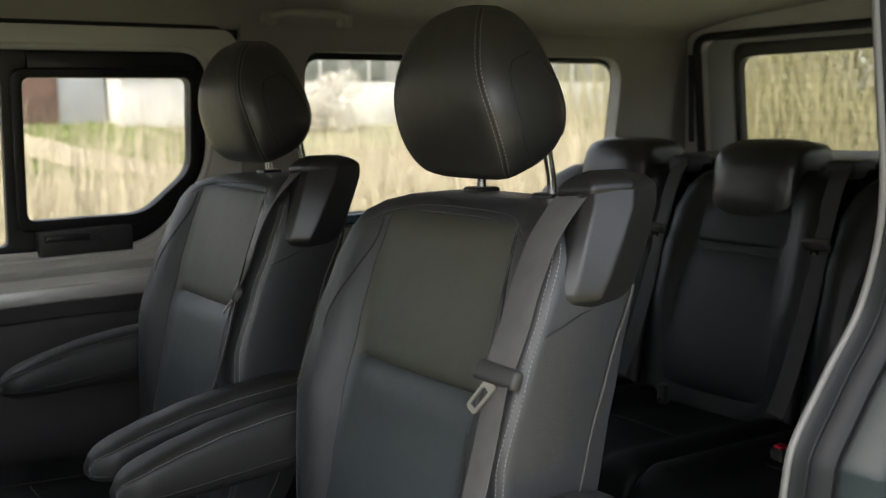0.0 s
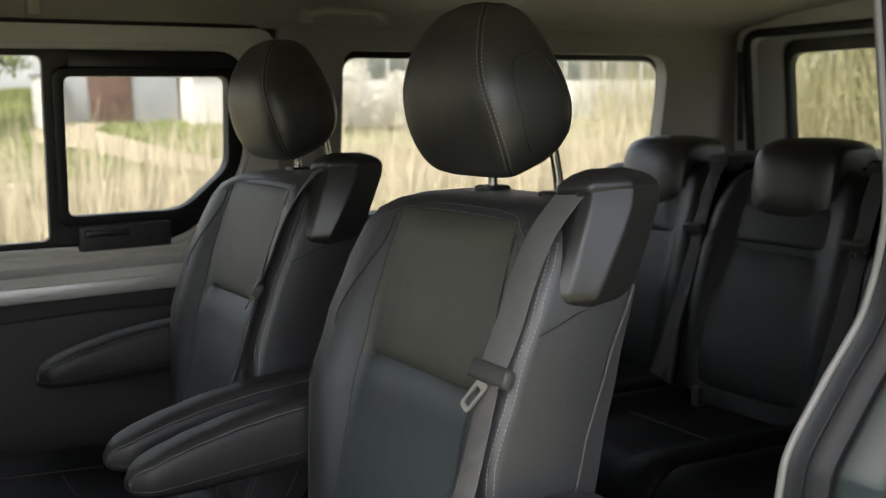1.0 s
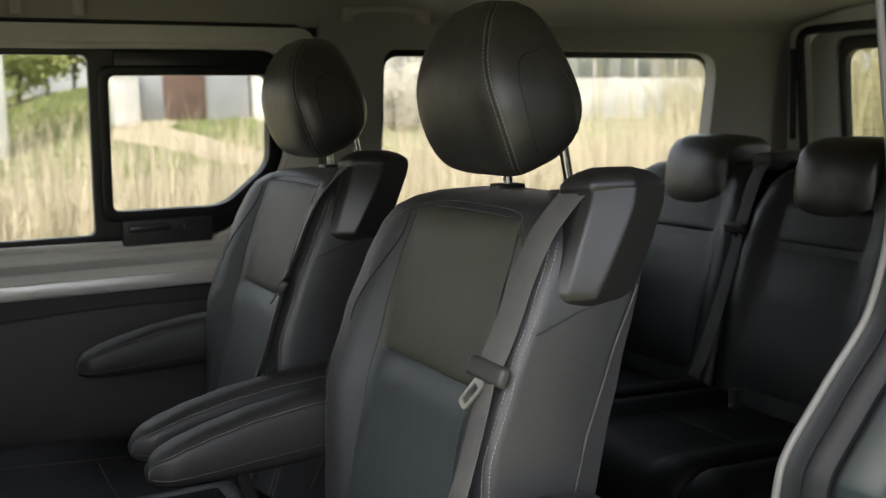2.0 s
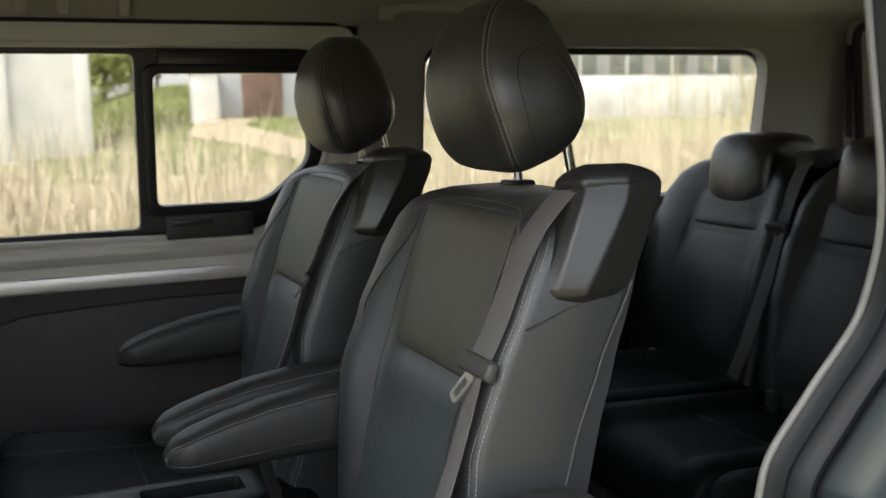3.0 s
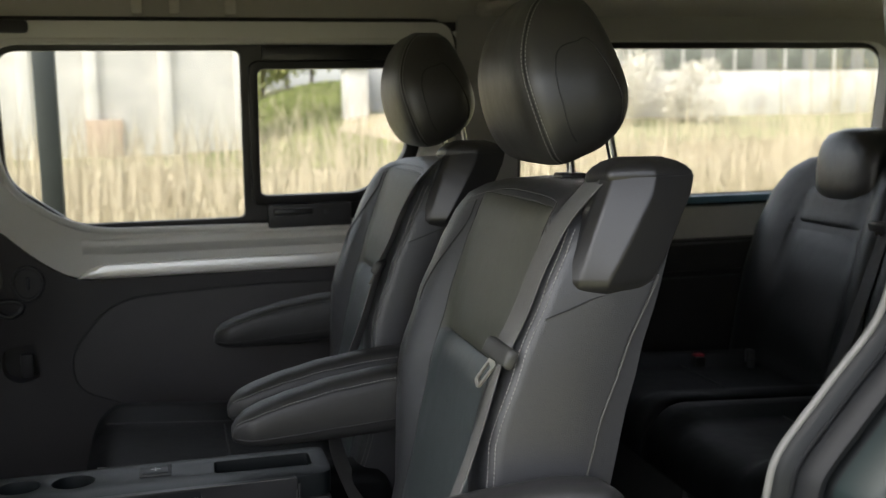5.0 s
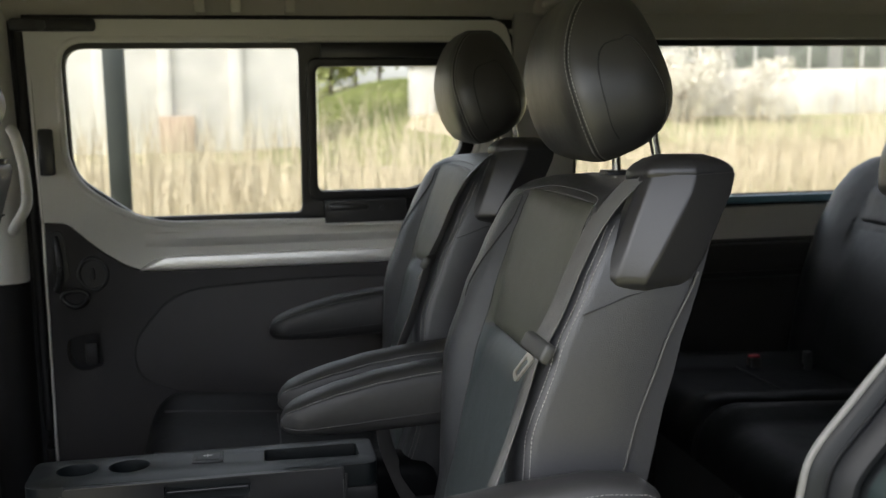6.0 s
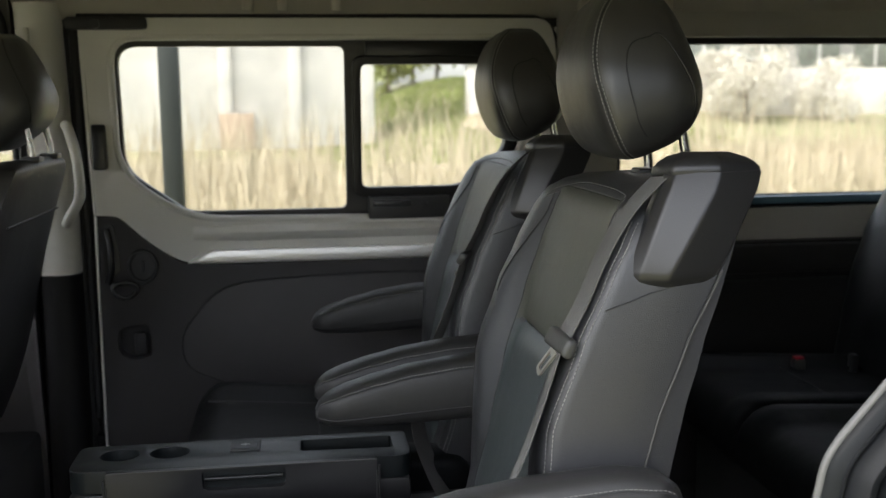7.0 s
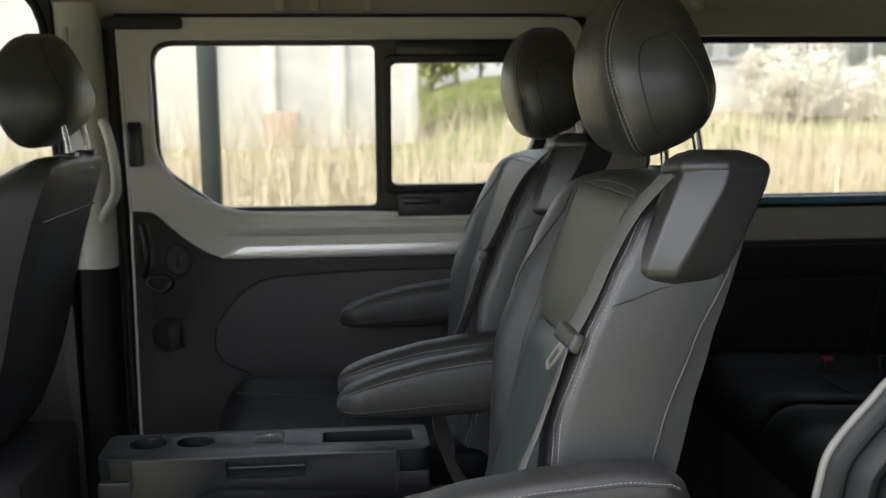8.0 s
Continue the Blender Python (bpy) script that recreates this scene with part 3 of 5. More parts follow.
part("bulkhead", plate([(-0.86, 1.42), (0.99, 1.42), (0.99, 0.0), (-0.86, 0.0)], [rpoly([(-0.75, 1.34), (0.85, 1.34), (0.9, 0.9), (-0.8, 0.9)], 0.05)], lambda u, v: Vector((-2.3, u, v)), 0.05, inward=Vector((-1, 0, 0))), PANEL_DARK, wall_front)

# the far side stands a little back and lower
for ob in (door, window, rail, pillar, handle, front_door):
    ob.matrix_basis = pose(0.037, 0, -0.022)

for x in (-0.50, -0.415, -0.285):
    rib = part("roof_rib", rbox(x - 0.013, x + 0.013, 0.858, 0.918, 1.316, 1.356, 0.007), HEADLINER)
    tagged(rib, "small raised rib on the pale headliner edge", "roof rib", "ribs of the headliner")
# roof details
for x0, wd in ((0.355, 0.215),):
    gh = thing("grab_handle", "pale grey folding grab handle on the headliner", "grab handle")
    part("grip", sweep(catmull([(x0, 0.885, 1.336), (x0 + 0.015, 0.862, 1.342), (x0 + 0.05, 0.845, 1.348), (x0 + wd - 0.05, 0.845, 1.348), (x0 + wd - 0.015, 0.862, 1.342), (x0 + wd, 0.885, 1.336)]), 0.010, 10), HEADLINER, gh)
    for x in (x0, x0 + wd):
        part("mount", rbox(x - 0.018, x + 0.018, 0.868, 0.905, 1.318, 1.365, 0.008), HEADLINER, gh)


# ---- seats ----
# height, panel front x, bolster rise, half width, back x
BACK = [(0.38, -0.146, 0.0, 0.225, -0.02), (0.49, -0.117, 0.0, 0.242, 0.025), (0.60, -0.086, 0.026, 0.246, 0.056), (0.70, -0.058, 0.048, 0.246, 0.076), (0.80, -0.028, 0.043, 0.246, 0.102), (0.88, -0.004, 0.031, 0.243, 0.128), (0.93, 0.012, 0.022, 0.234, 0.146), (0.958, 0.024, 0.015, 0.218, 0.156), (0.971, 0.038, 0.008, 0.198, 0.158), (0.980, 0.060, 0.004, 0.168, 0.154), (0.985, 0.085, 0.0, 0.118, 0.146)]


def back_front(z, y):
    xf, bp, hw, xb = interp(BACK, z)
    u = min(1.0, abs(y) / hw)
    x = xf - bp * ease((u - 0.52) / 0.24)
    if u > 0.87:
        x += 0.024 * (1 - math.sqrt(max(0.0, 1 - ((u - 0.87) / 0.13) ** 2)))
    return x


def back_section(z, grow=0.0):
    xf, bp, hw, xb = interp(BACK, z)
    pts = []
    n = 30
    for i in range(n + 1):
        y = hw * math.sin((i / n * 2 - 1) * math.pi / 2)
        pts.append(Vector((back_front(z, y), y, z)))
    xs = pts[-1].x
    for f in (0.25, 0.5, 0.75):
        pts.append(Vector((xs + (xb - 0.034 - xs) * f, hw + 0.004 * math.sin(f * math.pi), z)))
    m = 10
    for i in range(m + 1):
        a = i / m * 2 - 1
        y = -a * hw * (0.985 - 0.02 * (1 - abs(a)))
        pts.append(Vector((xb - 0.012 * abs(a) ** 5, y, z)))
    for f in (0.75, 0.5, 0.25):
        pts.append(Vector((xs + (xb - 0.034 - xs) * f, -hw - 0.004 * math.sin(f * math.pi), z)))
    return pts


def panel(z0, z1, half, puff):
    """A padded insert between the bolsters, with a sunk rim."""
    bm = bmesh.new()
    nu, nv = 18, 18
    grid = []
    for j in range(nv + 1):
        b = j / nv * 2 - 1
        z = (z0 + z1) / 2 + (z1 - z0) / 2 * math.sin(b * math.pi / 2)
        row = []
        for i in range(nu + 1):
            a = i / nu * 2 - 1
            a = math.sin(a * math.pi / 2)
            y = a * half(z)
            bb = math.sin(b * math.pi / 2)
            h = (1 - abs(a) ** 12) * (1 - abs(bb) ** 14)
            row.append(bm.verts.new((back_front(z, y) - 0.0010 - puff * h, y, z)))
        grid.append(row)
    for j in range(nv):
        for i in range(nu):
            bm.faces.new((grid[j][i], grid[j][i + 1], grid[j + 1][i + 1], grid[j + 1][i]))
    ext = bmesh.ops.extrude_face_region(bm, geom=bm.faces[:])
    for v in ext["geom"]:
        if isinstance(v, bmesh.types.BMVert):
            v.co.x += 0.012
    return bm


# height share, front x, rear x, half width
HR = [(0.00, 0.0713, 0.1094, 0.0551), (0.03, 0.0484, 0.1345, 0.0819), (0.09, 0.0272, 0.1496, 0.1006), (0.20, 0.0088, 0.1592, 0.1148), (0.35, -0.0046, 0.1599, 0.1192), (0.50, -0.0124, 0.1521, 0.1143), (0.65, -0.0102, 0.1415, 0.1021), (0.78, -0.0030, 0.1309, 0.0868), (0.88, 0.0088, 0.1204, 0.0699), (0.95, 0.0231, 0.1099, 0.0527), (1.00, 0.0431, 0.0955, 0.0257)]
HR_Z, HR_H = 1.020, 0.2177


def head_point(t, phi, grow=0.0):
    """A point of the headrest: squarish in front, rounder behind, its foot rising to the rear."""
    d = 0.06 * min(1.0, 5 * min(t, 1 - t))
    xf, xr, ay = [sum(v) / 5 for v in zip(*[interp(HR, t + d * k / 2) for k in range(-2, 3)])]
    c, s = math.cos(phi), math.sin(phi)
    e = 0.36 if c > 0 else 0.73
    xc, bx = (xf + xr) / 2, (xr - xf) / 2
    x = xc - math.copysign(abs(c) ** e, c) * (bx + grow)
    y = math.copysign(abs(s) ** e, s) * (ay + grow)
    return Vector((x, y, HR_Z + HR_H * t + 0.040 * ((x - xc) / 0.1) * (1 - t) ** 2))


def head_angles(n=14):
    """Angles round the headrest, closer together where the section turns."""
    quarter = [0.15 * k / n + 0.85 * (0.5 - 0.5 * math.cos(math.pi * k / n)) for k in range(n)]
    return [(q + f) * math.pi / 2 for q in range(4) for f in quarter]


def head_rest(parent, dx=0.0, dz=0.0, seams=True, rear_rise=0.0, size=1.0):
    off = Vector((dx, 0, dz))
    def pt(t, phi):
        p = head_point(t, phi)
        p.z += rear_rise * max(0.0, (p.x - 0.06) / 0.1) * (1 - t) ** 1.5
        pivot = Vector((0.075, 0.0, HR_Z + HR_H))
        return pivot + (p - pivot) * size + off

    ring = head_angles()
    secs = [[pt(t, a) for a in ring] for t in [0.5 - 0.5 * math.cos(i / 44 * math.pi) for i in range(45)]]
    hr = part("headrest", loft(secs), LEATHER_HEAD if seams else LEATHER, parent)
    if seams:
        course = catmull([(0.035, 0.84, 0), (0.19, 0.86, 0), (0.42, 0.76, 0), (0.61, 0.67, 0), (0.76, 0.74, 0), (0.90, 0.86, 0), (0.975, 1.05, 0)], 8)
        arch = catmull([(0.14, 1.52, 0), (0.25, 1.47, 0), (0.50, 1.46, 0), (0.63, 1.51, 0), (0.705, 1.63, 0), (0.675, 1.78, 0), (0.52, 1.96, 0), (0.32, 2.09, 0), (0.16, 2.12, 0)], 6)
        for sgn in (-1, 1):
            first, second = [], []
            for q in course:
                phi = q.y
                base = head_point(q.x, sgn * phi, 0.0006)
                first.append(base + off)
                while (head_point(q.x, sgn * phi, 0.0006) - base).length < 0.0065 and phi < 1.5:
                    phi += 0.01
                second.append(head_point(q.x, sgn * phi, 0.0006) + off)
            for line in (first, second):
                part("stitching", stitches(line, (-0.6, sgn * 0.8, 0), r=0.0005), THREAD, hr, "pale double stitching")
            part("edge_seam", sweep([(a + b) / 2 for a, b in zip(first, second)], 0.0009, 6), RUBBER, hr)
            part("side_seam", sweep([head_point(q.x, sgn * q.y, -0.0003) + off for q in arch], 0.0013, 6), RUBBER, hr)
    for sgn in (-1, 1):
        y = sgn * 0.0765
        part("post", sweep([(0.134 + dx, y, 0.95 + dz), (0.130 + dx, y, 1.01 + dz), (0.118 + dx, y, 1.07 + dz)], 0.0068, 12), CHROME, parent, "chrome headrest post")
        part("post_collar", rbox(0.110 + dx, 0.150 + dx, y - 0.020, y + 0.020, 0.979 + dz, 0.991 + dz, 0.004), PLASTIC_SATIN, parent)
    return hr


def arm_rest(parent, side):
    """A tapered padded armrest with stitched top; side is -1 or 1."""
    top = [(-0.368, 0.584), (-0.362, 0.597), (-0.345, 0.610), (-0.31, 0.624), (-0.268, 0.637), (-0.20, 0.653), (-0.12, 0.664), (-0.03, 0.670), (0.02, 0.663), (0.042, 0.648), (0.050, 0.630)]
    bot = [(-0.368, 0.568), (-0.362, 0.561), (-0.345, 0.556), (-0.31, 0.553), (-0.268, 0.552), (-0.20, 0.553), (-0.12, 0.556), (-0.03, 0.565), (0.02, 0.578), (0.042, 0.598), (0.050, 0.622)]
    yc = side * 0.287
    secs = []
    n = 22
    xs = [-0.368 + 0.418 * (0.5 - 0.5 * math.cos(math.pi * i / 36)) for i in range(37)]
    for x in xs:
        zt, zb = interp(top, x)[0], interp(bot, x)[0]
        w = 0.037 * min(1.0, math.sqrt(max(0.16, (x + 0.370) / 0.035)), math.sqrt(max(0.02, (0.053 - x) / 0.04)))
        ring = []
        for k in range(n):
            a = k * math.tau / n
            c, s = math.cos(a), math.sin(a)
            ring.append(Vector((x, yc + w * math.copysign(abs(c) ** 0.62, c), (zt + zb) / 2 + (zt - zb) / 2 * math.copysign(abs(s) ** 0.66, s))))
        secs.append(ring)
    arm = part("armrest", loft(secs), LEATHER_ARM, parent)
    def side_line(fz, fw, a, b, n):
        line = []
        for i in range(n):
            x = a + (b - a) * i / (n - 1)
            zt, zb = interp(top, x)[0], interp(bot, x)[0]
            w = 0.037 * min(1.0, math.sqrt(max(0.16, (x + 0.370) / 0.035)))
            line.append((x, w * fw, zb + (zt - zb) * fz))
        return line

    for sg in (-1, 1):
        part("stitching", stitches([(x, yc + sg * (w + 0.0002), z) for x, w, z in side_line(0.885, 0.885, -0.360, 0.03, 40)], (0, sg * 0.7, 0.7), length=0.0036, gap=0.0022, r=0.00033), THREAD, arm, "pale thread seam")
        part("top_seam", sweep([(x, yc + sg * w, z) for x, w, z in side_line(0.855, 0.915, -0.360, 0.03, 40)], 0.0008, 6), RUBBER, arm)
        part("side_seam", sweep([(x, yc + sg * w, z) for x, w, z in side_line(0.25, 0.962, -0.362, 0.03, 40)], 0.0014, 6), RUBBER, arm)
    part("pivot", sweep([(-0.03, side * 0.235, 0.62), (-0.03, side * 0.262, 0.62)], 0.022, 16), PLASTIC, parent)
    return arm


def cushion_mesh(x0, x1, hw, z_front, z_rear, depth=0.15):
    secs = []
    for i in range(26):
        f = i / 25
        x = x0 + (x1 - x0) * (0.5 - 0.5 * math.cos(math.pi * f))
        g = (x - x0) / (x1 - x0)
        zt = z_front + (z_rear - z_front) * g
        nose = math.sqrt(max(0.0, 1 - max(0.0, 1 - g / 0.14) ** 2))
        tail_f = math.sqrt(max(0.0, 1 - max(0.0, (g - 0.93) / 0.07) ** 2))
        k = max(0.04, nose * tail_f)
        ring = []
        for j in range(21):
            u = math.sin((j / 20 * 2 - 1) * math.pi / 2)
            roll = 0.024 * ease((abs(u) - 0.52) / 0.22)
            edge = 0.030 * (1 - math.sqrt(max(0.0, 1 - max(0.0, (abs(u) - 0.86) / 0.14) ** 2)))
            ring.append(Vector((x, u * hw * (0.96 + 0.04 * k), zt - depth * 0.55 * (1 - k) + (roll - edge) * k)))
        zb = z_front - depth + depth * 0.25 * (1 - k)
        for j in range(5):
            u = 1 - j / 2
            ring.append(Vector((x, u * hw * 0.95, zb)))
        secs.append(ring)
    return loft(secs)


def belt_tongue(parent, m, scale=1.0):
    """Moulded grip with a steel tongue that has its slot cut through."""
    grip = rbox(-0.034, 0.034, -0.008, 0.008, -0.012, 0.012, 0.006, 3)
    for v in grip.verts:
        v.co.z += 0.006 * (1 - (v.co.x / 0.033) ** 2)
    g = part("belt_grip", grip, GRIP, parent, "grey moulded belt grip")
    g.matrix_basis = m
    outer = rpoly([(-0.0102, -0.010), (0.0102, -0.010), (0.0092, -0.052, 0.006), (-0.0092, -0.052, 0.006)], 0.003)
    inner = rpoly([(-0.0054, -0.020), (0.0054, -0.020), (0.0050, -0.046), (-0.0050, -0.046)], 0.002)
    t = part("tongue", plate(outer, [inner], lambda u, v: Vector((u, 0.0012, v)), 0.0026), STEEL, g, "bare steel belt tongue", smooth=False)
    t.matrix_basis = pose(0, 0, 0, 0, 26, 0)
    return g


def facet_ring(corners, z, r=0.003):
    """A plan outline at one height, its corners rounded and its faces left flat."""
    pts = [Vector((x, y)) for x, y in corners]
    out = []
    for i, p in enumerate(pts):
        a, b = (pts[i - 1] - p).normalized(), (pts[(i + 1) % len(pts)] - p).normalized()
        for q in (p + a * r * 2, p + a * r, p + (a + b) * r * 0.27, p + b * r, p + b * r * 2):
            out.append(Vector((q.x, q.y, z)))
    return out


def captain_seat(name, slack=0.0):
    """slack turns the belt edge-on, as it hangs where nobody straightened it."""
    seat = thing(name, "black leather single van seat with two armrests and pale stitching", "van seat", "single seats of the middle row")
    zs = [0.38, 0.41, 0.45, 0.49, 0.53, 0.57, 0.61, 0.65, 0.69, 0.73, 0.77, 0.81, 0.85, 0.88, 0.905, 0.93, 0.944, 0.957, 0.966, 0.971, 0.976, 0.980, 0.983, 0.985]
    back = part("backrest", loft([back_section(z) for z in zs]), LEATHER, seat)
    half = lambda z: 0.148 - 0.012 * ease((z - 0.85) / 0.15)
    part("upper_panel", panel(0.7560, 0.962, half, 0.008), LEATHER_PERF_FIELD, back, "matt perforated leather, field reflection tint insert")
    part("lower_panel", panel(0.42, 0.7550, half, 0.009), LEATHER_PANEL_SKY, back, "smooth grained leather insert")
    for sgn in (-1, 1):
        seam = []
        for i in range(44):
            z = 0.43 + 0.525 * i / 43
            y = sgn * (half(z) + 0.001)
            seam.append((back_front(z, y) - 0.0004, y, z))
        part("panel_seam", sweep(seam, 0.0011, 6), RUBBER, back)
    # double seam down both side edges
    for sgn in (-1, 1):
        for uu, dx in ((0.962, 0.0), (0.986, 0.0)):
            line = []
            for i in range(50):
                z = 0.42 + 0.53 * i / 49
                hw = interp(BACK, z)[2]
                line.append((back_front(z, hw * uu) - 0.0006 + dx, sgn * (hw * uu + 0.0009), z))
            part("stitching", stitches(line, (-0.5, sgn, 0), r=0.0005), THREAD, back, "pale double stitching")
    # double seam across the top
    for dz in (0.0, 0.008):
        line = []
        for i in range(41):
            y = -0.178 + 0.356 * i / 40
            z = 0.964 + dz - 0.027 * (abs(y) / 0.178) ** 4
            line.append((back_front(z, y) - 0.0008, y, z))
        part("stitching", stitches(line, (-0.8, 0, 0.6), r=0.0006), THREAD_DARK, back, "grey top seam")
    for sgn in (-1, 1):
        pip = []
        for i in range(40):
            z = 0.43 + 0.46 * i / 39
            xb = interp(BACK, z)[3]
            pip.append((xb - 0.052 + 0.032 * ((z - 0.43) / 0.46) ** 3, sgn * (interp(BACK, z)[2] + 0.0025), z))
        part("piping", sweep(pip, 0.0019, 8), GRIP, back, "raised leather piping")
        seam = []
        for i in range(30):
            z = 0.79 + 0.16 * i / 29
            y = sgn * (0.196 - 0.045 * ease((z - 0.80) / 0.14))
            seam.append((back_front(z, y) - 0.0002, y, z))
        part("bolster_seam", sweep(seam, 0.0015, 6), RUBBER, back)
        part("side_seam", sweep([(-0.033, sgn * 0.2475, 0.847), (-0.005, sgn * 0.248, 0.856), (0.021, sgn * 0.248, 0.866), (0.05, sgn * 0.246, 0.872)], 0.0009, 6), RUBBER, back)
    head_rest(seat)
    arm_rest(seat, -1)
    arm_rest(seat, 1)
    cush = part("cushion", cushion_mesh(-0.64, -0.06, 0.25, 0.445, 0.400), LEATHER_SEAT_SHADE, seat)
    part("cushion_seam", sweep([(-0.36, -0.13 + 0.26 * i / 12, 0.4235) for i in range(13)], 0.002, 6), RUBBER, cush)
    for sgn in (-1, 1):
        part("cushion_seam", sweep([(-0.60 + 0.5 * i / 14, sgn * 0.135, 0.4430 - 0.038 * i / 14 + 0.001) for i in range(15)], 0.002, 6), RUBBER, cush)
        part("side_shield", rbox(-0.50, 0.02, sgn * 0.235 - 0.02, sgn * 0.235 + 0.02, 0.20, 0.36, 0.015), PLASTIC, seat)
        part("rail", rbox(-0.62, 0.08, sgn * 0.17 - 0.025, sgn * 0.17 + 0.025, 0.004, 0.045, 0.006), STEEL, seat)
        for x in (-0.48, -0.06):
            part("leg", rbox(x - 0.03, x + 0.03, sgn * 0.17 - 0.018, sgn * 0.17 + 0.018, 0.045, 0.30, 0.006), PLASTIC, seat)
    # belt cover on the shoulder
    prof = [(0.866, 0.030, 0.052, -0.238, -0.246), (0.872, 0.008, 0.083, -0.226, -0.256), (0.885, 0.000, 0.100, -0.216, -0.262), (0.91, 0.008, 0.114, -0.212, -0.264), (0.95, 0.022, 0.132, -0.208, -0.262), (0.985, 0.036, 0.149, -0.205, -0.258), (1.006, 0.045, 0.156, -0.205, -0.252)]
    cover = []
    for z in (0.866, 0.868, 0.871, 0.875, 0.880, 0.886, 0.892, 0.91, 0.95, 0.985, 1.0, 1.006):
        xa, xb, yi, yo = interp(prof, z)
        low = 1 - ease((z - 0.885) / 0.11)
        show = ease((z - 0.866) / 0.022)
        xr = xa + (xb - xa) * 0.50 - 0.013 * low * show
        cover.append(facet_ring([(xa + 0.004 - 0.010 * low * show, yi), (xa - 0.006 * low * show, yo + 0.028), (xa + 0.007 * show, yo + 0.016 - 0.003 * show), (xr, yo + 0.010 - 0.013 * show), (xb + 0.004 * show, yo + 0.014 + 0.002 * show), (xb - 0.006, yi)], z, 0.0025))
    part("belt_cover", loft(cover), COVER, seat, "black plastic shoulder belt cover", sharp=60)
    # rounded hood over the belt outlet
    hood = []
    for z, m in ((1.001, 0.002), (1.005, 0.0), (1.013, 0.001), (1.019, 0.006), (1.024, 0.014), (1.027, 0.025), (1.0285, 0.030)):
        hood.append([Vector((u, v, z - 0.25 * max(0.0, v + 0.205) - 0.05 * max(0.0, u - 0.11))) for u, v in rpoly([(0.040 + m, -0.180 - m, 0.010), (0.046 + m, -0.240 + m, 0.008), (0.101, -0.2525 + m, 0.004), (0.161 - m, -0.236 + m, 0.008), (0.154 - m, -0.182 - m, 0.012)], seg=4)])
    part("belt_hood", loft(hood), COVER, seat, "rounded black plastic belt hood", sharp=50)
    # solid black block standing in for the shade inside the belt outlet
    part("belt_mouth_shade", rbox(0.046, 0.075, -0.232, -0.182, 0.980, 1.002, 0.006), RUBBER, seat)
    # belt
    pts = [(0.070, -0.206, 1.000), (0.052, -0.206, 1.001), (0.038, -0.205, 0.992)]
    for z in (0.955, 0.905, 0.85, 0.80):
        y = -0.204 - 0.009 * (0.955 - z) / 0.155
        pts.append((min(0.041 - 0.6 * (1.0 - z), back_front(z, y + 0.012) - 0.003), y, z))
    line = catmull(pts, 6)
    turn = [slack * ease(i / (len(line) - 1) * 1.4) for i in range(len(line))]
    part("belt", ribbon(line, [Vector((0.02 + 0.75 * k, 1.0, 0.0)) for k in turn], 0.052), WEBBING, seat, "black woven belt webbing")
    low = catmull([(-0.076, -0.215, 0.805), (-0.098, -0.220, 0.74), (-0.118, -0.226, 0.69), (-0.156, -0.236, 0.60), (-0.178, -0.246, 0.50), (-0.15, -0.256, 0.40), (-0.10, -0.266, 0.30)], 7)
    part("lap_belt", ribbon(low, [Vector((0.25 + 0.5 * slack, 1.0, 0.1))] * len(low), 0.050), WEBBING, seat, "black woven belt webbing")
    za = Vector((0.42, -0.40, 0.80)).normalized()
    xa = Vector((0.10 - 0.75 * slack, -1, -0.06)).normalized()
    za = (za - xa * za.dot(xa)).normalized()
    ya = za.cross(xa)
    m = Matrix((xa, ya, za)).transposed().to_4x4()
    m.translation = Vector((-0.078, -0.215, 0.803))
    belt_tongue(seat, m)
    part("buckle", rbox(-0.26, -0.23, 0.20, 0.225, 0.37, 0.43, 0.006), PLASTIC, seat)
    part("buckle_button", rbox(-0.257, -0.233, 0.203, 0.222, 0.428, 0.436, 0.002), RED, seat, "red release button")
    return seat


near_seat = captain_seat("captain_seat")
far_seat = captain_seat("captain_seat", 0.8)
far_seat.matrix_basis = pose(0, 0.38, 0)
near_seat.matrix_basis = pose(0, -0.32, 0)

# ---- front seat ----
front_seat = thing("front_seat", "black leather front seat seen from behind", "van seat")
zs = [0.38, 0.45, 0.53, 0.61, 0.69, 0.77, 0.85, 0.905, 0.93, 0.944, 0.957, 0.966, 0.971, 0.976, 0.980, 0.985]
slope = [[Vector((v.x, v.y, v.z - 0.032 * ease((v.z - 0.86) / 0.1) * ease((0.115 - v.x) / 0.12))) for v in back_section(z)] for z in zs]
back = part("backrest", loft(slope), LEATHER_ARM, front_seat)
part("back_seam", sweep([(interp(BACK, 0.86)[3] + 0.0005, -0.20 + 0.4 * i / 12, 0.86) for i in range(13)], 0.0018, 6), RUBBER, back)
fh = head_rest(front_seat, seams=False, rear_rise=0.020, size=1.05, dx=0.014)
crown = Vector((0.075, 0.0, HR_Z + HR_H))
for sgn in (-1, 1):
    rim = []
    for i in range(31):
        t = 0.10 + 0.84 * i / 30
        q = head_point(t, sgn * (2.25 - 0.4 * (i / 30) ** 2), 0.0004)
        q.z += 0.020 * max(0.0, (q.x - 0.06) / 0.1) * (1 - t) ** 1.5
        rim.append(crown + (q - crown) * 1.05 + Vector((0.014, 0, 0)))
    part("rear_seam", sweep(rim, 0.0018, 6), RUBBER, fh)
part("cushion", cushion_mesh(-0.64, -0.06, 0.25, 0.475, 0.415), LEATHER_SEAT_SHADE, front_seat)
part("pedestal", rbox(-0.55, 0.05, -0.22, 0.22, 0.0, 0.33, 0.02), CARPET, front_seat)
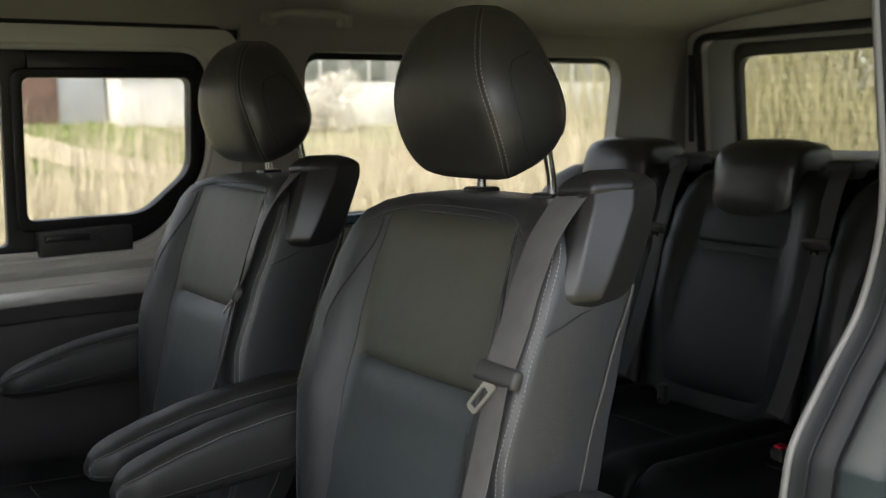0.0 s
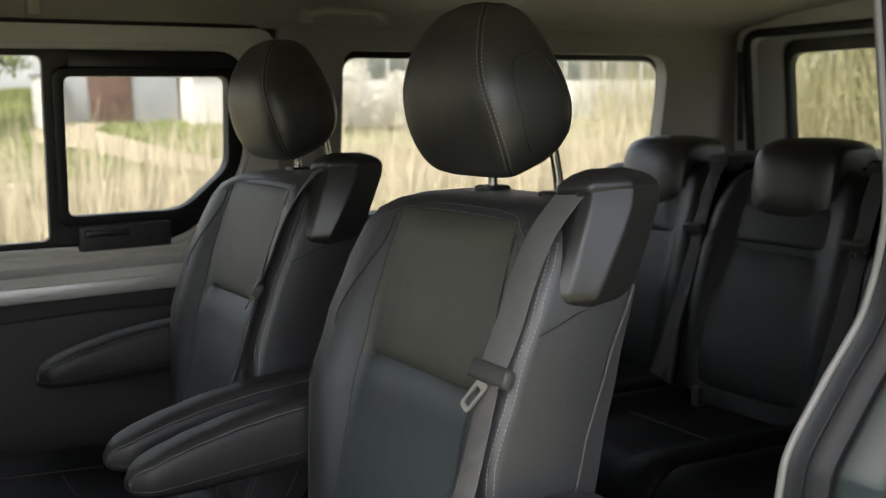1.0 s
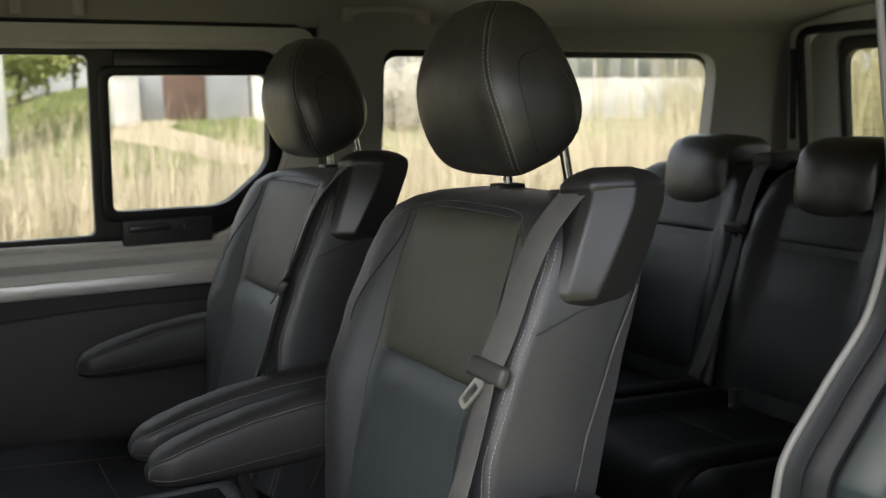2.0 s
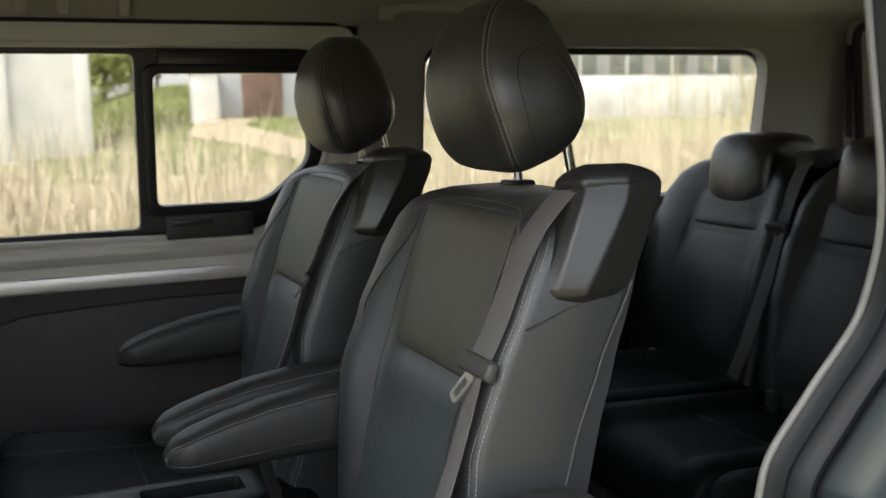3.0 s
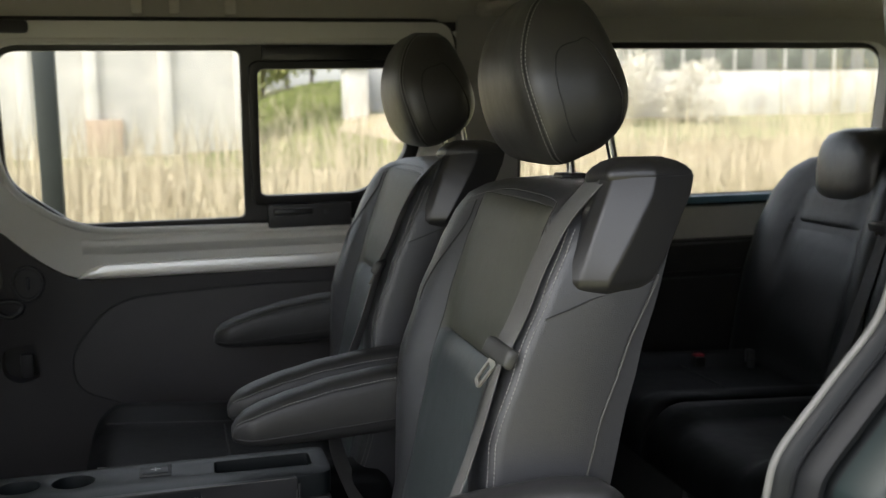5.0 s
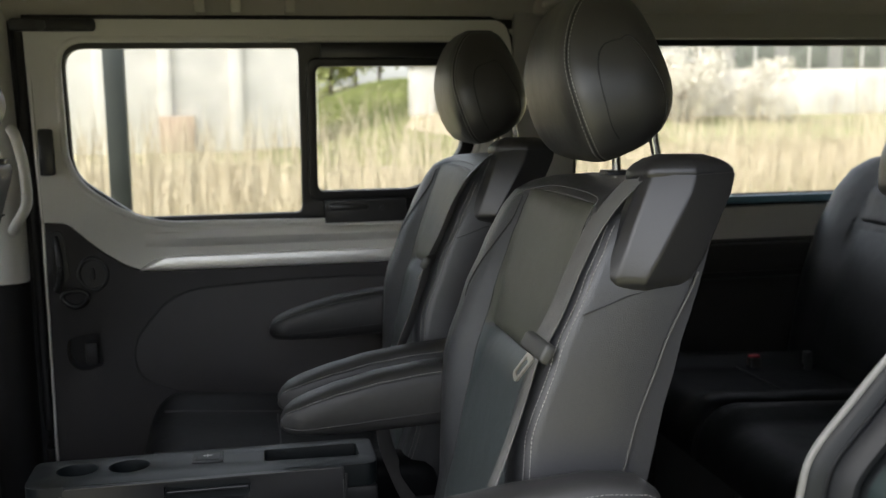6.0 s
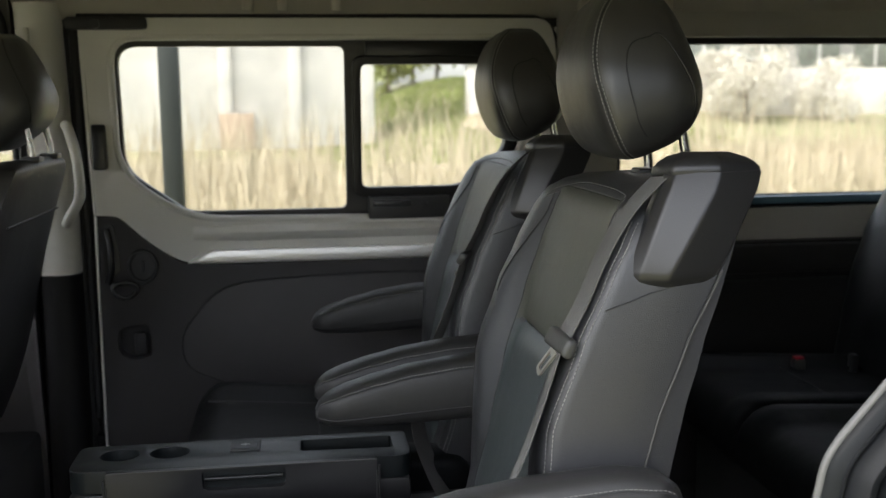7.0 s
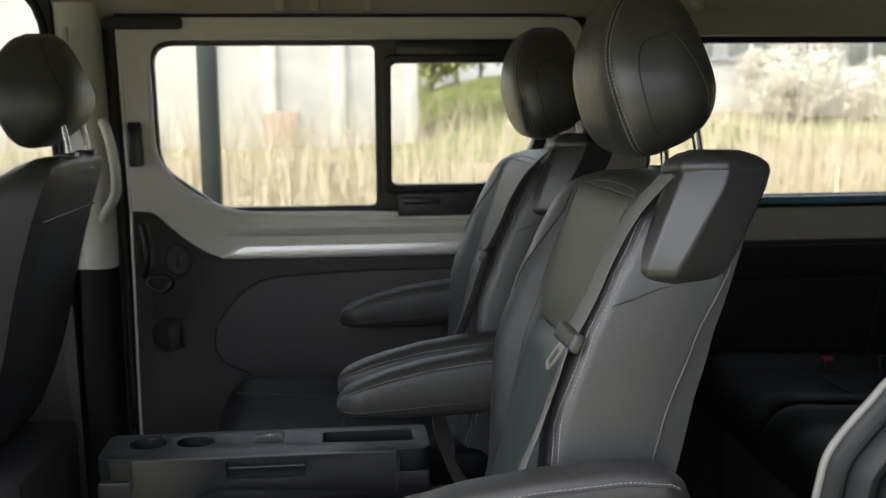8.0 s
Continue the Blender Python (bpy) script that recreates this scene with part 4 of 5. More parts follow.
front_seat.matrix_basis = pose(-1.064, 0.527, 0.0)

# ---- rear bench ----
RB = [(0.40, 0.0, 0.0, 0.222, 0.10), (0.50, 0.030, 0.012, 0.225, 0.14), (0.62, 0.066, 0.026, 0.226, 0.18), (0.74, 0.104, 0.028, 0.226, 0.215), (0.84, 0.138, 0.022, 0.220, 0.245), (0.90, 0.160, 0.012, 0.205, 0.260), (0.935, 0.178, 0.004, 0.178, 0.262), (0.950, 0.200, 0.0, 0.14, 0.255)]


def rear_front(z, y):
    xf, bp, hw, xb = interp(RB, z)
    u = min(1.0, abs(y) / hw)
    x = xf - bp * ease((u - 0.55) / 0.22)
    if u > 0.80:
        x += 0.032 * (1 - math.sqrt(max(0.0, 1 - ((u - 0.80) / 0.20) ** 2)))
    return x


def rear_seat(name, wide=1.0, buckle=True):
    def sp(y):
        return y if y < 0.13 else 0.13 + (y - 0.13) * wide

    seat = thing(name, "black leather rear bench place with tilted headrest", "van seat", "places of the rear bench")
    secs = []
    for i in range(24):
        z = 0.40 + 0.55 * math.sin(i / 23 * math.pi / 2)
        xf, bp, hw, xb = interp(RB, z)
        ring = [Vector((rear_front(z, hw * math.sin((k / 24 * 2 - 1) * math.pi / 2)), sp(hw * math.sin((k / 24 * 2 - 1) * math.pi / 2)), z)) for k in range(25)]
        ring += [Vector((xb - 0.03 * abs(1 - k / 4) ** 3, sp(hw * (1 - k / 4) * 0.98), z)) for k in range(9)]
        secs.append(ring)
    back = part("backrest", loft(secs), LEATHER_REAR_SHADE, seat)
    for z0, z1, pf in ((0.43, 0.768, 0.008), (0.774, 0.872, 0.006)):
        bm = bmesh.new()
        grid = []
        for j in range(13):
            b = math.sin((j / 12 * 2 - 1) * math.pi / 2)
            z = (z0 + z1) / 2 + (z1 - z0) / 2 * b
            row = []
            for i in range(13):
                a = math.sin((i / 12 * 2 - 1) * math.pi / 2)
                y = a * (0.160 - 0.02 * ease((z - 0.6) / 0.3))
                row.append(bm.verts.new((rear_front(z, y) + 0.004 - (pf + 0.004) * (1 - abs(a) ** 6) * (1 - abs(b) ** 8), y, z)))
            grid.append(row)
        for j in range(12):
            for i in range(12):
                bm.faces.new((grid[j][i], grid[j][i + 1], grid[j + 1][i + 1], grid[j + 1][i]))
        ext = bmesh.ops.extrude_face_region(bm, geom=bm.faces[:])
        for v in ext["geom"]:
            if isinstance(v, bmesh.types.BMVert):
                v.co.x += 0.012
        part("back_insert", bm, LEATHER_REAR_SHADE, back)
    # headrest folded over the top: thick pad with a hooked crown
    hsec = []
    for i in range(19):
        v = math.sin((i / 18 * 2 - 1) * math.pi / 2)
        y = v * 0.118
        k = (1 - abs(v) ** 3.2) ** (1 / 2)
        prof = [(0.142, 0.815), (0.133, 0.845), (0.133, 0.90), (0.140, 0.955), (0.153, 0.990), (0.174, 1.012), (0.205, 1.020), (0.26, 1.020), (0.32, 1.012), (0.342, 0.992), (0.330, 0.972), (0.282, 0.962), (0.242, 0.945), (0.226, 0.90), (0.212, 0.850), (0.180, 0.812)]
        cx, cz = 0.22, 0.94
        s = 0.62 + 0.38 * k
        hsec.append([Vector((cx + (x - cx) * s, y, cz + (z - cz) * s)) for x, z in prof])
    part("headrest", loft(hsec), LEATHER_HEAD_SHADE, seat)
    cush = part("cushion", cushion_mesh(-0.50, 0.08, 0.227, 0.425, 0.395, 0.14), LEATHER_BENCH_SHADE, seat)
    part("cushion_seam", sweep([(-0.22, -0.14 + 0.28 * i / 12, 0.4135) for i in range(13)], 0.002, 6), RUBBER, cush)
    part("base", rbox(-0.40, 0.10, -0.22, 0.22, 0.0, 0.285, 0.01), PLASTIC, seat)
    part("anchor_cover", rbox(-0.052, -0.034, 0.075, 0.100, 0.405, 0.452, 0.004), PLASTIC_SATIN, seat)
    part("anchor_pin", sweep([(-0.056, 0.087, 0.415), (-0.050, 0.087, 0.415)], 0.005, 10), CHROME, seat, "bright anchor pin")
    # shoulder belt over the edge of the seat
    line = catmull([(0.255, -0.20, 0.955), (0.205, -0.205, 0.958), (0.160, -0.213, 0.915), (0.105, -0.220, 0.80), (0.055, -0.225, 0.66), (0.010, -0.215, 0.52), (-0.02, -0.205, 0.44)], 6)
    part("belt", ribbon(line, [Vector((0.1, 1, 0))] * len(line), 0.046), WEBBING_SHADE, seat, "black woven belt webbing")
    part("belt_outlet", rbox(0.19, 0.29, -0.235, -0.165, 0.935, 0.975, 0.012), RUBBER, seat)
    belt_tongue(seat, Matrix.Translation((0.088, -0.222, 0.800)) @ Euler((radians(20), 0, radians(-90)), "XYZ").to_matrix().to_4x4())
    if buckle:
        part("buckle", rbox(-0.185, -0.155, 0.112, 0.142, 0.39, 0.436, 0.006), PLASTIC, seat)
        part("buckle_button", rbox(-0.182, -0.158, 0.117, 0.137, 0.435, 0.441, 0.002), RED, seat, "red release button")
    return seat


rear_near = rear_seat("rear_seat")
rear_near.matrix_basis = pose(1.03, -0.375, 0)
rear = rear_seat("rear_seat", buckle=False)
rear.matrix_basis = pose(1.03, 0.08, 0)
rear_far = rear_seat("rear_seat", 1.8)
rear_far.matrix_basis = pose(1.03, 0.535, 0)
frame_back = part("bench_frame", rbox(1.275, 1.335, -0.72, 0.62, 0.30, 0.955, 0.015), LEATHER_BENCH_SHADE)
tagged(frame_back, "black padded back frame behind the rear bench", "bench frame")
for y in (-0.66, 0.56):
    part("bracket", rbox(1.285, 1.325, y - 0.03, y + 0.03, 0.0, 0.30, 0.008), PLASTIC, frame_back)
shelf = part("parcel_shelf", rbox(1.36, 1.90, -0.76, 0.60, 0.935, 0.965, 0.012), PANEL_DARK)
tagged(shelf, "black load cover behind the rear bench", "load cover")
for y in (-0.70, 0.52):
    b = part("shelf_bracket", rbox(1.37, 1.89, y - 0.03, y + 0.03, 0.0, 0.935, 0.01), PANEL_DARK, shelf)

# ---- folding console between the seats ----
console = thing("console", "black plastic folding console with cup holders and a tray", "console")
top_ring = rpoly([(-0.792, 0.022, 0.03), (-0.792, 0.150, 0.02), (-0.218, 0.150, 0.02), (-0.218, 0.014, 0.03)], seg=5)
cups = [[(cx + 0.034 * math.cos(k * math.tau / 28), 0.098 + 0.030 * math.sin(k * math.tau / 28)) for k in range(28)] for cx in (-0.718, -0.634)]
tray_hole = rpoly([(-0.408, 0.068), (-0.246, 0.062), (-0.246, 0.124), (-0.408, 0.124)], 0.008)
part("console_top", plate(top_ring, [*cups, tray_hole], lambda u, v: Vector((u, v, 0.452)), 0.038, inward=Vector((0, 0, 1)), bevel=0.004), CONSOLE_TOP, console)
part("console_body", rbox(-0.786, -0.226, 0.018, 0.146, 0.0, 0.384, 0.012), PLASTIC, console)
body_low = rbox(-0.790, -0.220, 0.014, 0.150, 0.386, 0.4515, 0.008)
part("console_rim", body_low, CONSOLE_LID, console)
part("front_lid", plate(rpoly([(-0.728, 0.490), (-0.278, 0.490), (-0.280, 0.392), (-0.726, 0.392)], 0.004), [rpoly([(-0.572, 0.487), (-0.432, 0.487), (-0.434, 0.452), (-0.570, 0.452)], 0.010)], lambda u, v: Vector((u, 0.018, v)), 0.014, bevel=0.006), CONSOLE_LID, console)
for x in (-0.7265, -0.2795):
    part("lid_gap", sweep([(x + (0.0045 if x > -0.5 else -0.0045), 0.0035, 0.480), (x + (0.0045 if x > -0.5 else -0.0045), 0.0035, 0.396)], 0.0022, 6), RUBBER, console)
    # thin grey line drawn as the highlight on the lid's end
    part("lid_edge_glint", sweep([(x, 0.0035, 0.470), (x, 0.0035, 0.405)], 0.0012, 6), GRIP, console)
# another drawn highlight, along the lid's top edge
part("lid_rim_glint", sweep([(-0.724, 0.0045, 0.4905), (-0.282, 0.0045, 0.4905)], 0.0011, 6), GRIP, console)
part("lid_slot_lip", sweep([(-0.566, 0.006, 0.472), (-0.438, 0.006, 0.472)], 0.003), PLASTIC_SATIN, console)
part("lower_lid", plate(rpoly([(-0.775, 0.382), (-0.232, 0.382), (-0.236, 0.10), (-0.77, 0.10)], 0.01), [], lambda u, v: Vector((u, 0.013, v)), 0.014, bevel=0.004), PLASTIC, console)
for ring in cups:
    cx = sum(p[0] for p in ring) / 28
    part("cup_well", loft([[Vector((cx + (u - cx) * 0.97, 0.098 + (v - 0.098) * 0.97, z)) for u, v in ring] for z in (0.459, 0.455, 0.4535)]), RUBBER, console)
part("tray_mat", rbox(-0.407, -0.247, 0.063, 0.123, 0.4525, 0.466, 0.001), RUBBER, console)
part("socket_frame", rbox(-0.530, -0.478, 0.082, 0.130, 0.489, 0.493, 0.0015), PLASTIC, console)
part("socket_lid", rbox(-0.525, -0.483, 0.086, 0.126, 0.492, 0.4945, 0.001), CONSOLE_TOP, console)
part("socket_mark", merge(rbox(-0.512, -0.496, 0.105, 0.107, 0.4945, 0.4951, 0), rbox(-0.505, -0.503, 0.099, 0.113, 0.4945, 0.4951, 0)), WHITE_MARK, console)

console.matrix_basis = pose(0.012, -0.042, 0.0)

# ---- outside ----
gate_post = thing("post", "grey-green painted square post standing outside the van", "post")
part("shaft", rbox(-0.888, -0.816, 2.09, 2.15, -0.62, 2.6, 0.008), BAR_GREY, gate_post)
part("cap", rbox(-0.896, -0.808, 2.082, 2.158, 2.6, 2.625, 0.006), BAR_GREY, gate_post)

def rise(x, y):
    """Level round the van, a grassy bank to the right beyond."""
    return -0.55 + 1.35 * ease((y - 16) / 25) * ease((x - 1) / 6) + 1.3 * ease((y - 34) / 14) * ease((x - 0.2) / 3.5) + 0.35 * ease((y - 20) / 40) + 0.9 * ease((x - 8) / 14) * ease((8 - abs(y - 4)) / 8)


gbm = bmesh.new()
gx = [-400, -200, -100, -60] + [-40 + 2 * i for i in range(46)] + [60, 90, 140, 220, 400]
gy = [-400, -200, -100, -50, -25] + [-14 + 2 * i for i in range(37)] + [70, 90, 130, 220, 400]
gv = [[gbm.verts.new((x, y, rise(x, y) + 0.05 * noise.noise(Vector((x * 0.3, y * 0.3, 0))))) for x in gx] for y in gy]
for j in range(len(gy) - 1):
    for i in range(len(gx) - 1):
        gbm.faces.new((gv[j][i], gv[j][i + 1], gv[j + 1][i + 1], gv[j + 1][i]))
GROUND = make_material("dry meadow", (0.24, 0.205, 0.13), 0.95, vary=0.25, scale=0.35, grain=6.0, bump=0.5, second=(0.20, 0.21, 0.10))
ground = part("ground", gbm, GROUND)
tagged(ground, "dry meadow with green patches rising to a bank", "ground", kind="structure")

WALL_WHITE = make_material("weathered white render", (0.585, 0.57, 0.53), 0.85, vary=0.16, scale=1.3, grain=12.0, bump=0.3)
WALL_GREY = make_material("grey cladding", (0.34, 0.35, 0.36), 0.7, vary=0.12, scale=0.8, grain=8.0, bump=0.2)
WOOD_BROWN = make_material("brown gate boards", (0.13, 0.08, 0.06), 0.8, vary=0.25, scale=2.0, grain=12, bump=0.3)
WIN_DARK = make_material("dull window glass", (0.20, 0.21, 0.18), 0.25, vary=0.3, scale=1.5, grain=8, bump=0.0)
ROOF_RED = make_material("faded roof sheet", (0.28, 0.20, 0.16), 0.8, vary=0.2, scale=1.0, grain=9, bump=0.3)
PATH_TAN = make_material("sandy track", (0.34, 0.285, 0.205), 0.95, vary=0.15, scale=0.8, grain=8, bump=0.4)
WALL_PALE = make_material("pale grey render", (0.30, 0.295, 0.27), 0.85, vary=0.15, scale=1.2, grain=10.0, bump=0.3)
WALL_GARDEN = make_material("stained whitewash", (0.58, 0.565, 0.52), 0.9, vary=0.25, scale=0.9, grain=10.0, bump=0.3)
BRICK_TAN = make_material("patched brick infill", (0.42, 0.33, 0.25), 0.9, vary=0.2, scale=2.0, grain=14, bump=0.3)
STRAW = make_material("dry reed straw", (0.38, 0.32, 0.215), 0.85, vary=0.14, scale=1.2, grain=9, bump=0.0, second=(0.47, 0.42, 0.31))
GREEN = make_material("spring grass", (0.19, 0.225, 0.075), 0.85, vary=0.3, scale=0.8, grain=9, bump=0.0)
LEAF = make_material("spring leaves", (0.34, 0.37, 0.13), 0.75, vary=0.35, scale=0.8, grain=6, bump=0.0)
HEDGE_LEAF = make_material("dull hedge leaves", (0.235, 0.23, 0.10), 0.8, vary=0.35, scale=1.2, grain=6, bump=0.0)
BLOSSOM = make_material("white blossom", (0.58, 0.555, 0.48), 0.8, vary=0.15, scale=1.2, grain=6, bump=0.0)
BARK = make_material("grey bark", (0.16, 0.13, 0.10), 0.9, vary=0.25, scale=3, grain=20, bump=0.5)

barn = thing("barn", "long white rendered barn with pilasters and brick infill", "barn")
part("wall", rbox(-34, 2.2, 35.0, 37.6, -0.6, 6.2, 0.02), WALL_WHITE, barn)
part("roof", loft([[Vector((x, 34.4, 6.2)), Vector((x, 36.3, 7.2)), Vector((x, 38.2, 6.2))] for x in (-34.5, 2.7)]), ROOF_RED, barn)
for x in (-16.0, -10.2, -5.2, -3.05, -0.6, 2.0):
    part("pilaster", rbox(x - 0.22, x + 0.22, 34.75, 35.05, -0.6, 6.0, 0.02), WALL_WHITE, barn)
part("infill", rbox(-3.3, -2.1, 34.70, 35.02, -0.6, 0.85, 0.01), BRICK_TAN, barn, "tan brick infill")
part("infill", rbox(-9.2, -7.6, 34.88, 35.02, -0.6, 1.2, 0.01), BRICK_TAN, barn, "tan brick infill")

shed = thing("shed", "grey clad shed with a brown gate", "shed")
part("wall", rbox(6.7, 10.9, 36.0, 41, 0.2, 4.4, 0.02), WALL_GREY, shed)
part("gate", rbox(7.65, 9.2, 35.9, 36.0, 0.5, 3.2, 0.01), WOOD_BROWN, shed, "brown boarded gate")
part("roof", rbox(6.5, 11.1, 35.6, 41.3, 4.4, 4.6, 0.02), ROOF_RED, shed)
hut = thing("hut", "small white rendered hut", "hut")
part("wall", rbox(5.75, 6.6, 35.0, 36.0, 0.3, 2.5, 0.02), WALL_WHITE, hut)
part("roof", rbox(5.65, 6.68, 34.9, 36.0, 2.5, 2.62, 0.02), WALL_GREY, hut)
annex = thing("annex", "low white rendered annex beside the grey shed", "annex")
part("wall", rbox(11.0, 17.5, 34.6, 36.9, 0.0, 2.55, 0.02), WALL_WHITE, annex)
part("roof", rbox(10.9, 17.6, 34.4, 36.95, 2.55, 2.68, 0.02), WALL_GREY, annex)
house = thing("house", "white rendered house with rows of dull windows", "house")
part("wall", rbox(11.0, 40.0, 37.0, 46, 0.2, 5.4, 0.02), WALL_PALE, house)
part("roof", loft([[Vector((x, 36.4, 5.4)), Vector((x, 41.5, 7.8)), Vector((x, 46.6, 5.4))] for x in (9.2, 40.4)]), ROOF_RED, house)
for k in range(11):
    x = 12.2 + k * 2.45
    w = part("window", rbox(x, x + 1.75, 36.93, 37.02, 2.45, 4.1, 0.01), WIN_DARK, house)
    part("mullion", merge(rbox(x + 0.82, x + 0.93, 36.90, 36.96, 2.45, 4.1, 0), rbox(x, x + 1.75, 36.90, 36.96, 3.45, 3.55, 0)), WALL_WHITE, w)
low_wall = part("garden_wall", rbox(16.0, 36.0, 33.0, 33.3, 0.1, 2.25, 0.03), WALL_GARDEN)
tagged(low_wall, "low white rendered garden wall", "garden wall", kind="structure")


def trail(name, line, width, label):
    """A trodden strip laid on the ground along a line."""
    bm = bmesh.new()
    rows = []
    pts = catmull([(x, y, 0) for x, y in line], 5)
    for k, p in enumerate(pts):
        d = (pts[min(k + 1, len(pts) - 1)] - pts[max(k - 1, 0)]).normalized()
        n = Vector((-d.y, d.x, 0)) * width * (1 + 0.15 * noise.noise(p * 0.7))
        rows.append([bm.verts.new((q.x, q.y, rise(q.x, q.y) + 0.09)) for q in (p - n, p - n * 0.3, p + n * 0.3, p + n)])
    for a, b in zip(rows, rows[1:]):
        for i in range(3):
            bm.faces.new((a[i], a[i + 1], b[i + 1], b[i]))
    return tagged(part(name, bm, PATH_TAN), label, name, kind="structure")


trail("track", [(7.0, 35.6), (6.1, 32.7), (6.5, 29.5), (6.95, 26.8), (7.4, 24.0), (8.6, 22.2), (11.0, 21.0), (16.0, 20.0)], 1.0, "sandy track coming down from the brown gate")
trail("footpath", [(-3.0, 26.5), (0.8, 24.8), (1.95, 23.7), (3.4, 21.95), (4.9, 20.8), (6.2, 19.8), (9.0, 18.8)], 0.40, "narrow trodden footpath between grass and reeds")


def blades(name, count, box, h, width, material, label, seed, lean=0.25, clump=0.0, keep_out=0.0):
    """Many thin tapering stalks, as one mesh."""
    rng = random.Random(seed)
    verts, faces = [], []
    made = 0
    while made < count:
        x, y = rng.uniform(box[0], box[1]), rng.uniform(box[2], box[3])
        if clump and noise.noise(Vector((x * 0.25, y * 0.25, seed))) < clump * (rng.random() * 2 - 1):
            continue
        if keep_out and 0.3 < x < 9.5 and y > keep_out + 2.5 * noise.noise(Vector((x * 0.5, 3.0, seed))):
            continue
        made += 1
        z = rise(x, y) - 0.03
        hh = h * rng.uniform(0.45, 1.15)
        a = rng.uniform(0, math.tau)
        w = width * rng.uniform(0.6, 1.4)
        lx, ly = rng.gauss(0, lean) * hh, rng.gauss(0, lean) * hh
        dx, dy = math.cos(a) * w, math.sin(a) * w
        i = len(verts)
        verts += [(x - dx, y - dy, z), (x + dx, y + dy, z), (x + lx * 0.4 - dx * 0.7, y + ly * 0.4 - dy * 0.7, z + hh * 0.6), (x + lx * 0.4 + dx * 0.7, y + ly * 0.4 + dy * 0.7, z + hh * 0.6), (x + lx, y + ly, z + hh)]
        faces += [(i, i + 1, i + 3, i + 2), (i + 2, i + 3, i + 4)]
    me = bpy.data.meshes.new(name)
    me.from_pydata(verts, [], faces)
    me.materials.append(material)
    ob = new(name, me)
    return tagged(ob, label, "grass", kind="stuff")


blades("dry_grass", 70000, (-26, 34, 12, 24), 0.46, 0.014, STRAW, "tall dry straw-coloured grass in the field", 1, 0.45, keep_out=20.5)
blades("reeds", 4500, (-20, 34, 13, 28), 1.5, 0.012, STRAW, "scattered tall dry reeds", 2, 0.12, 0.5)
blades("reeds", 2600, (-12, 22, 8, 14), 1.85, 0.007, STRAW, "thin tall dry reeds near the van", 5, 0.14, 0.6)
TWIG = make_material("pale bare twigs", (0.22, 0.20, 0.11), 0.85, vary=0.3, scale=2.0, grain=9, bump=0.0, second=(0.34, 0.31, 0.19))
blades("twigs", 700, (21, 40, 27, 32.5), 3.4, 0.016, TWIG, "tall bare spring twigs before the house", 8, 0.10, 0.4)
blades("twigs", 2200, (8.6, 10.4, -4, 9.0), 4.6, 0.005, TWIG, "dense pale upright twigs of the hedge", 9, 0.28)
blades("green_grass", 42000, (0, 12, 14, 47), 0.16, 0.03, GREEN, "fresh green grass on the bank", 3)


def leaf_cloud(rng, centre, radius, count, size, squash=1.0):
    """Small leaf clumps in an uneven crown."""
    verts, faces = [], []
    for _ in range(count):
        d = Vector((rng.gauss(0, 1), rng.gauss(0, 1), rng.gauss(0, 1))).normalized()
        lump = 0.75 + 0.5 * noise.noise(d * 2.2 + Vector(centre))
        p = Vector(centre) + Vector((d.x, d.y, d.z * squash)) * radius * lump * rng.uniform(0.35, 1.0) ** 0.5
        a = Vector((rng.gauss(0, 1), rng.gauss(0, 1), rng.gauss(0, 1))).normalized() * size * rng.uniform(0.6, 1.4)
        b = a.cross(Vector((rng.gauss(0, 1), rng.gauss(0, 1), rng.gauss(0, 1)))).normalized() * a.length * 0.6
        i = len(verts)
        verts += [p - a, p + b, p + a, p - b]
        faces.append((i, i + 1, i + 2, i + 3))
    return verts, faces


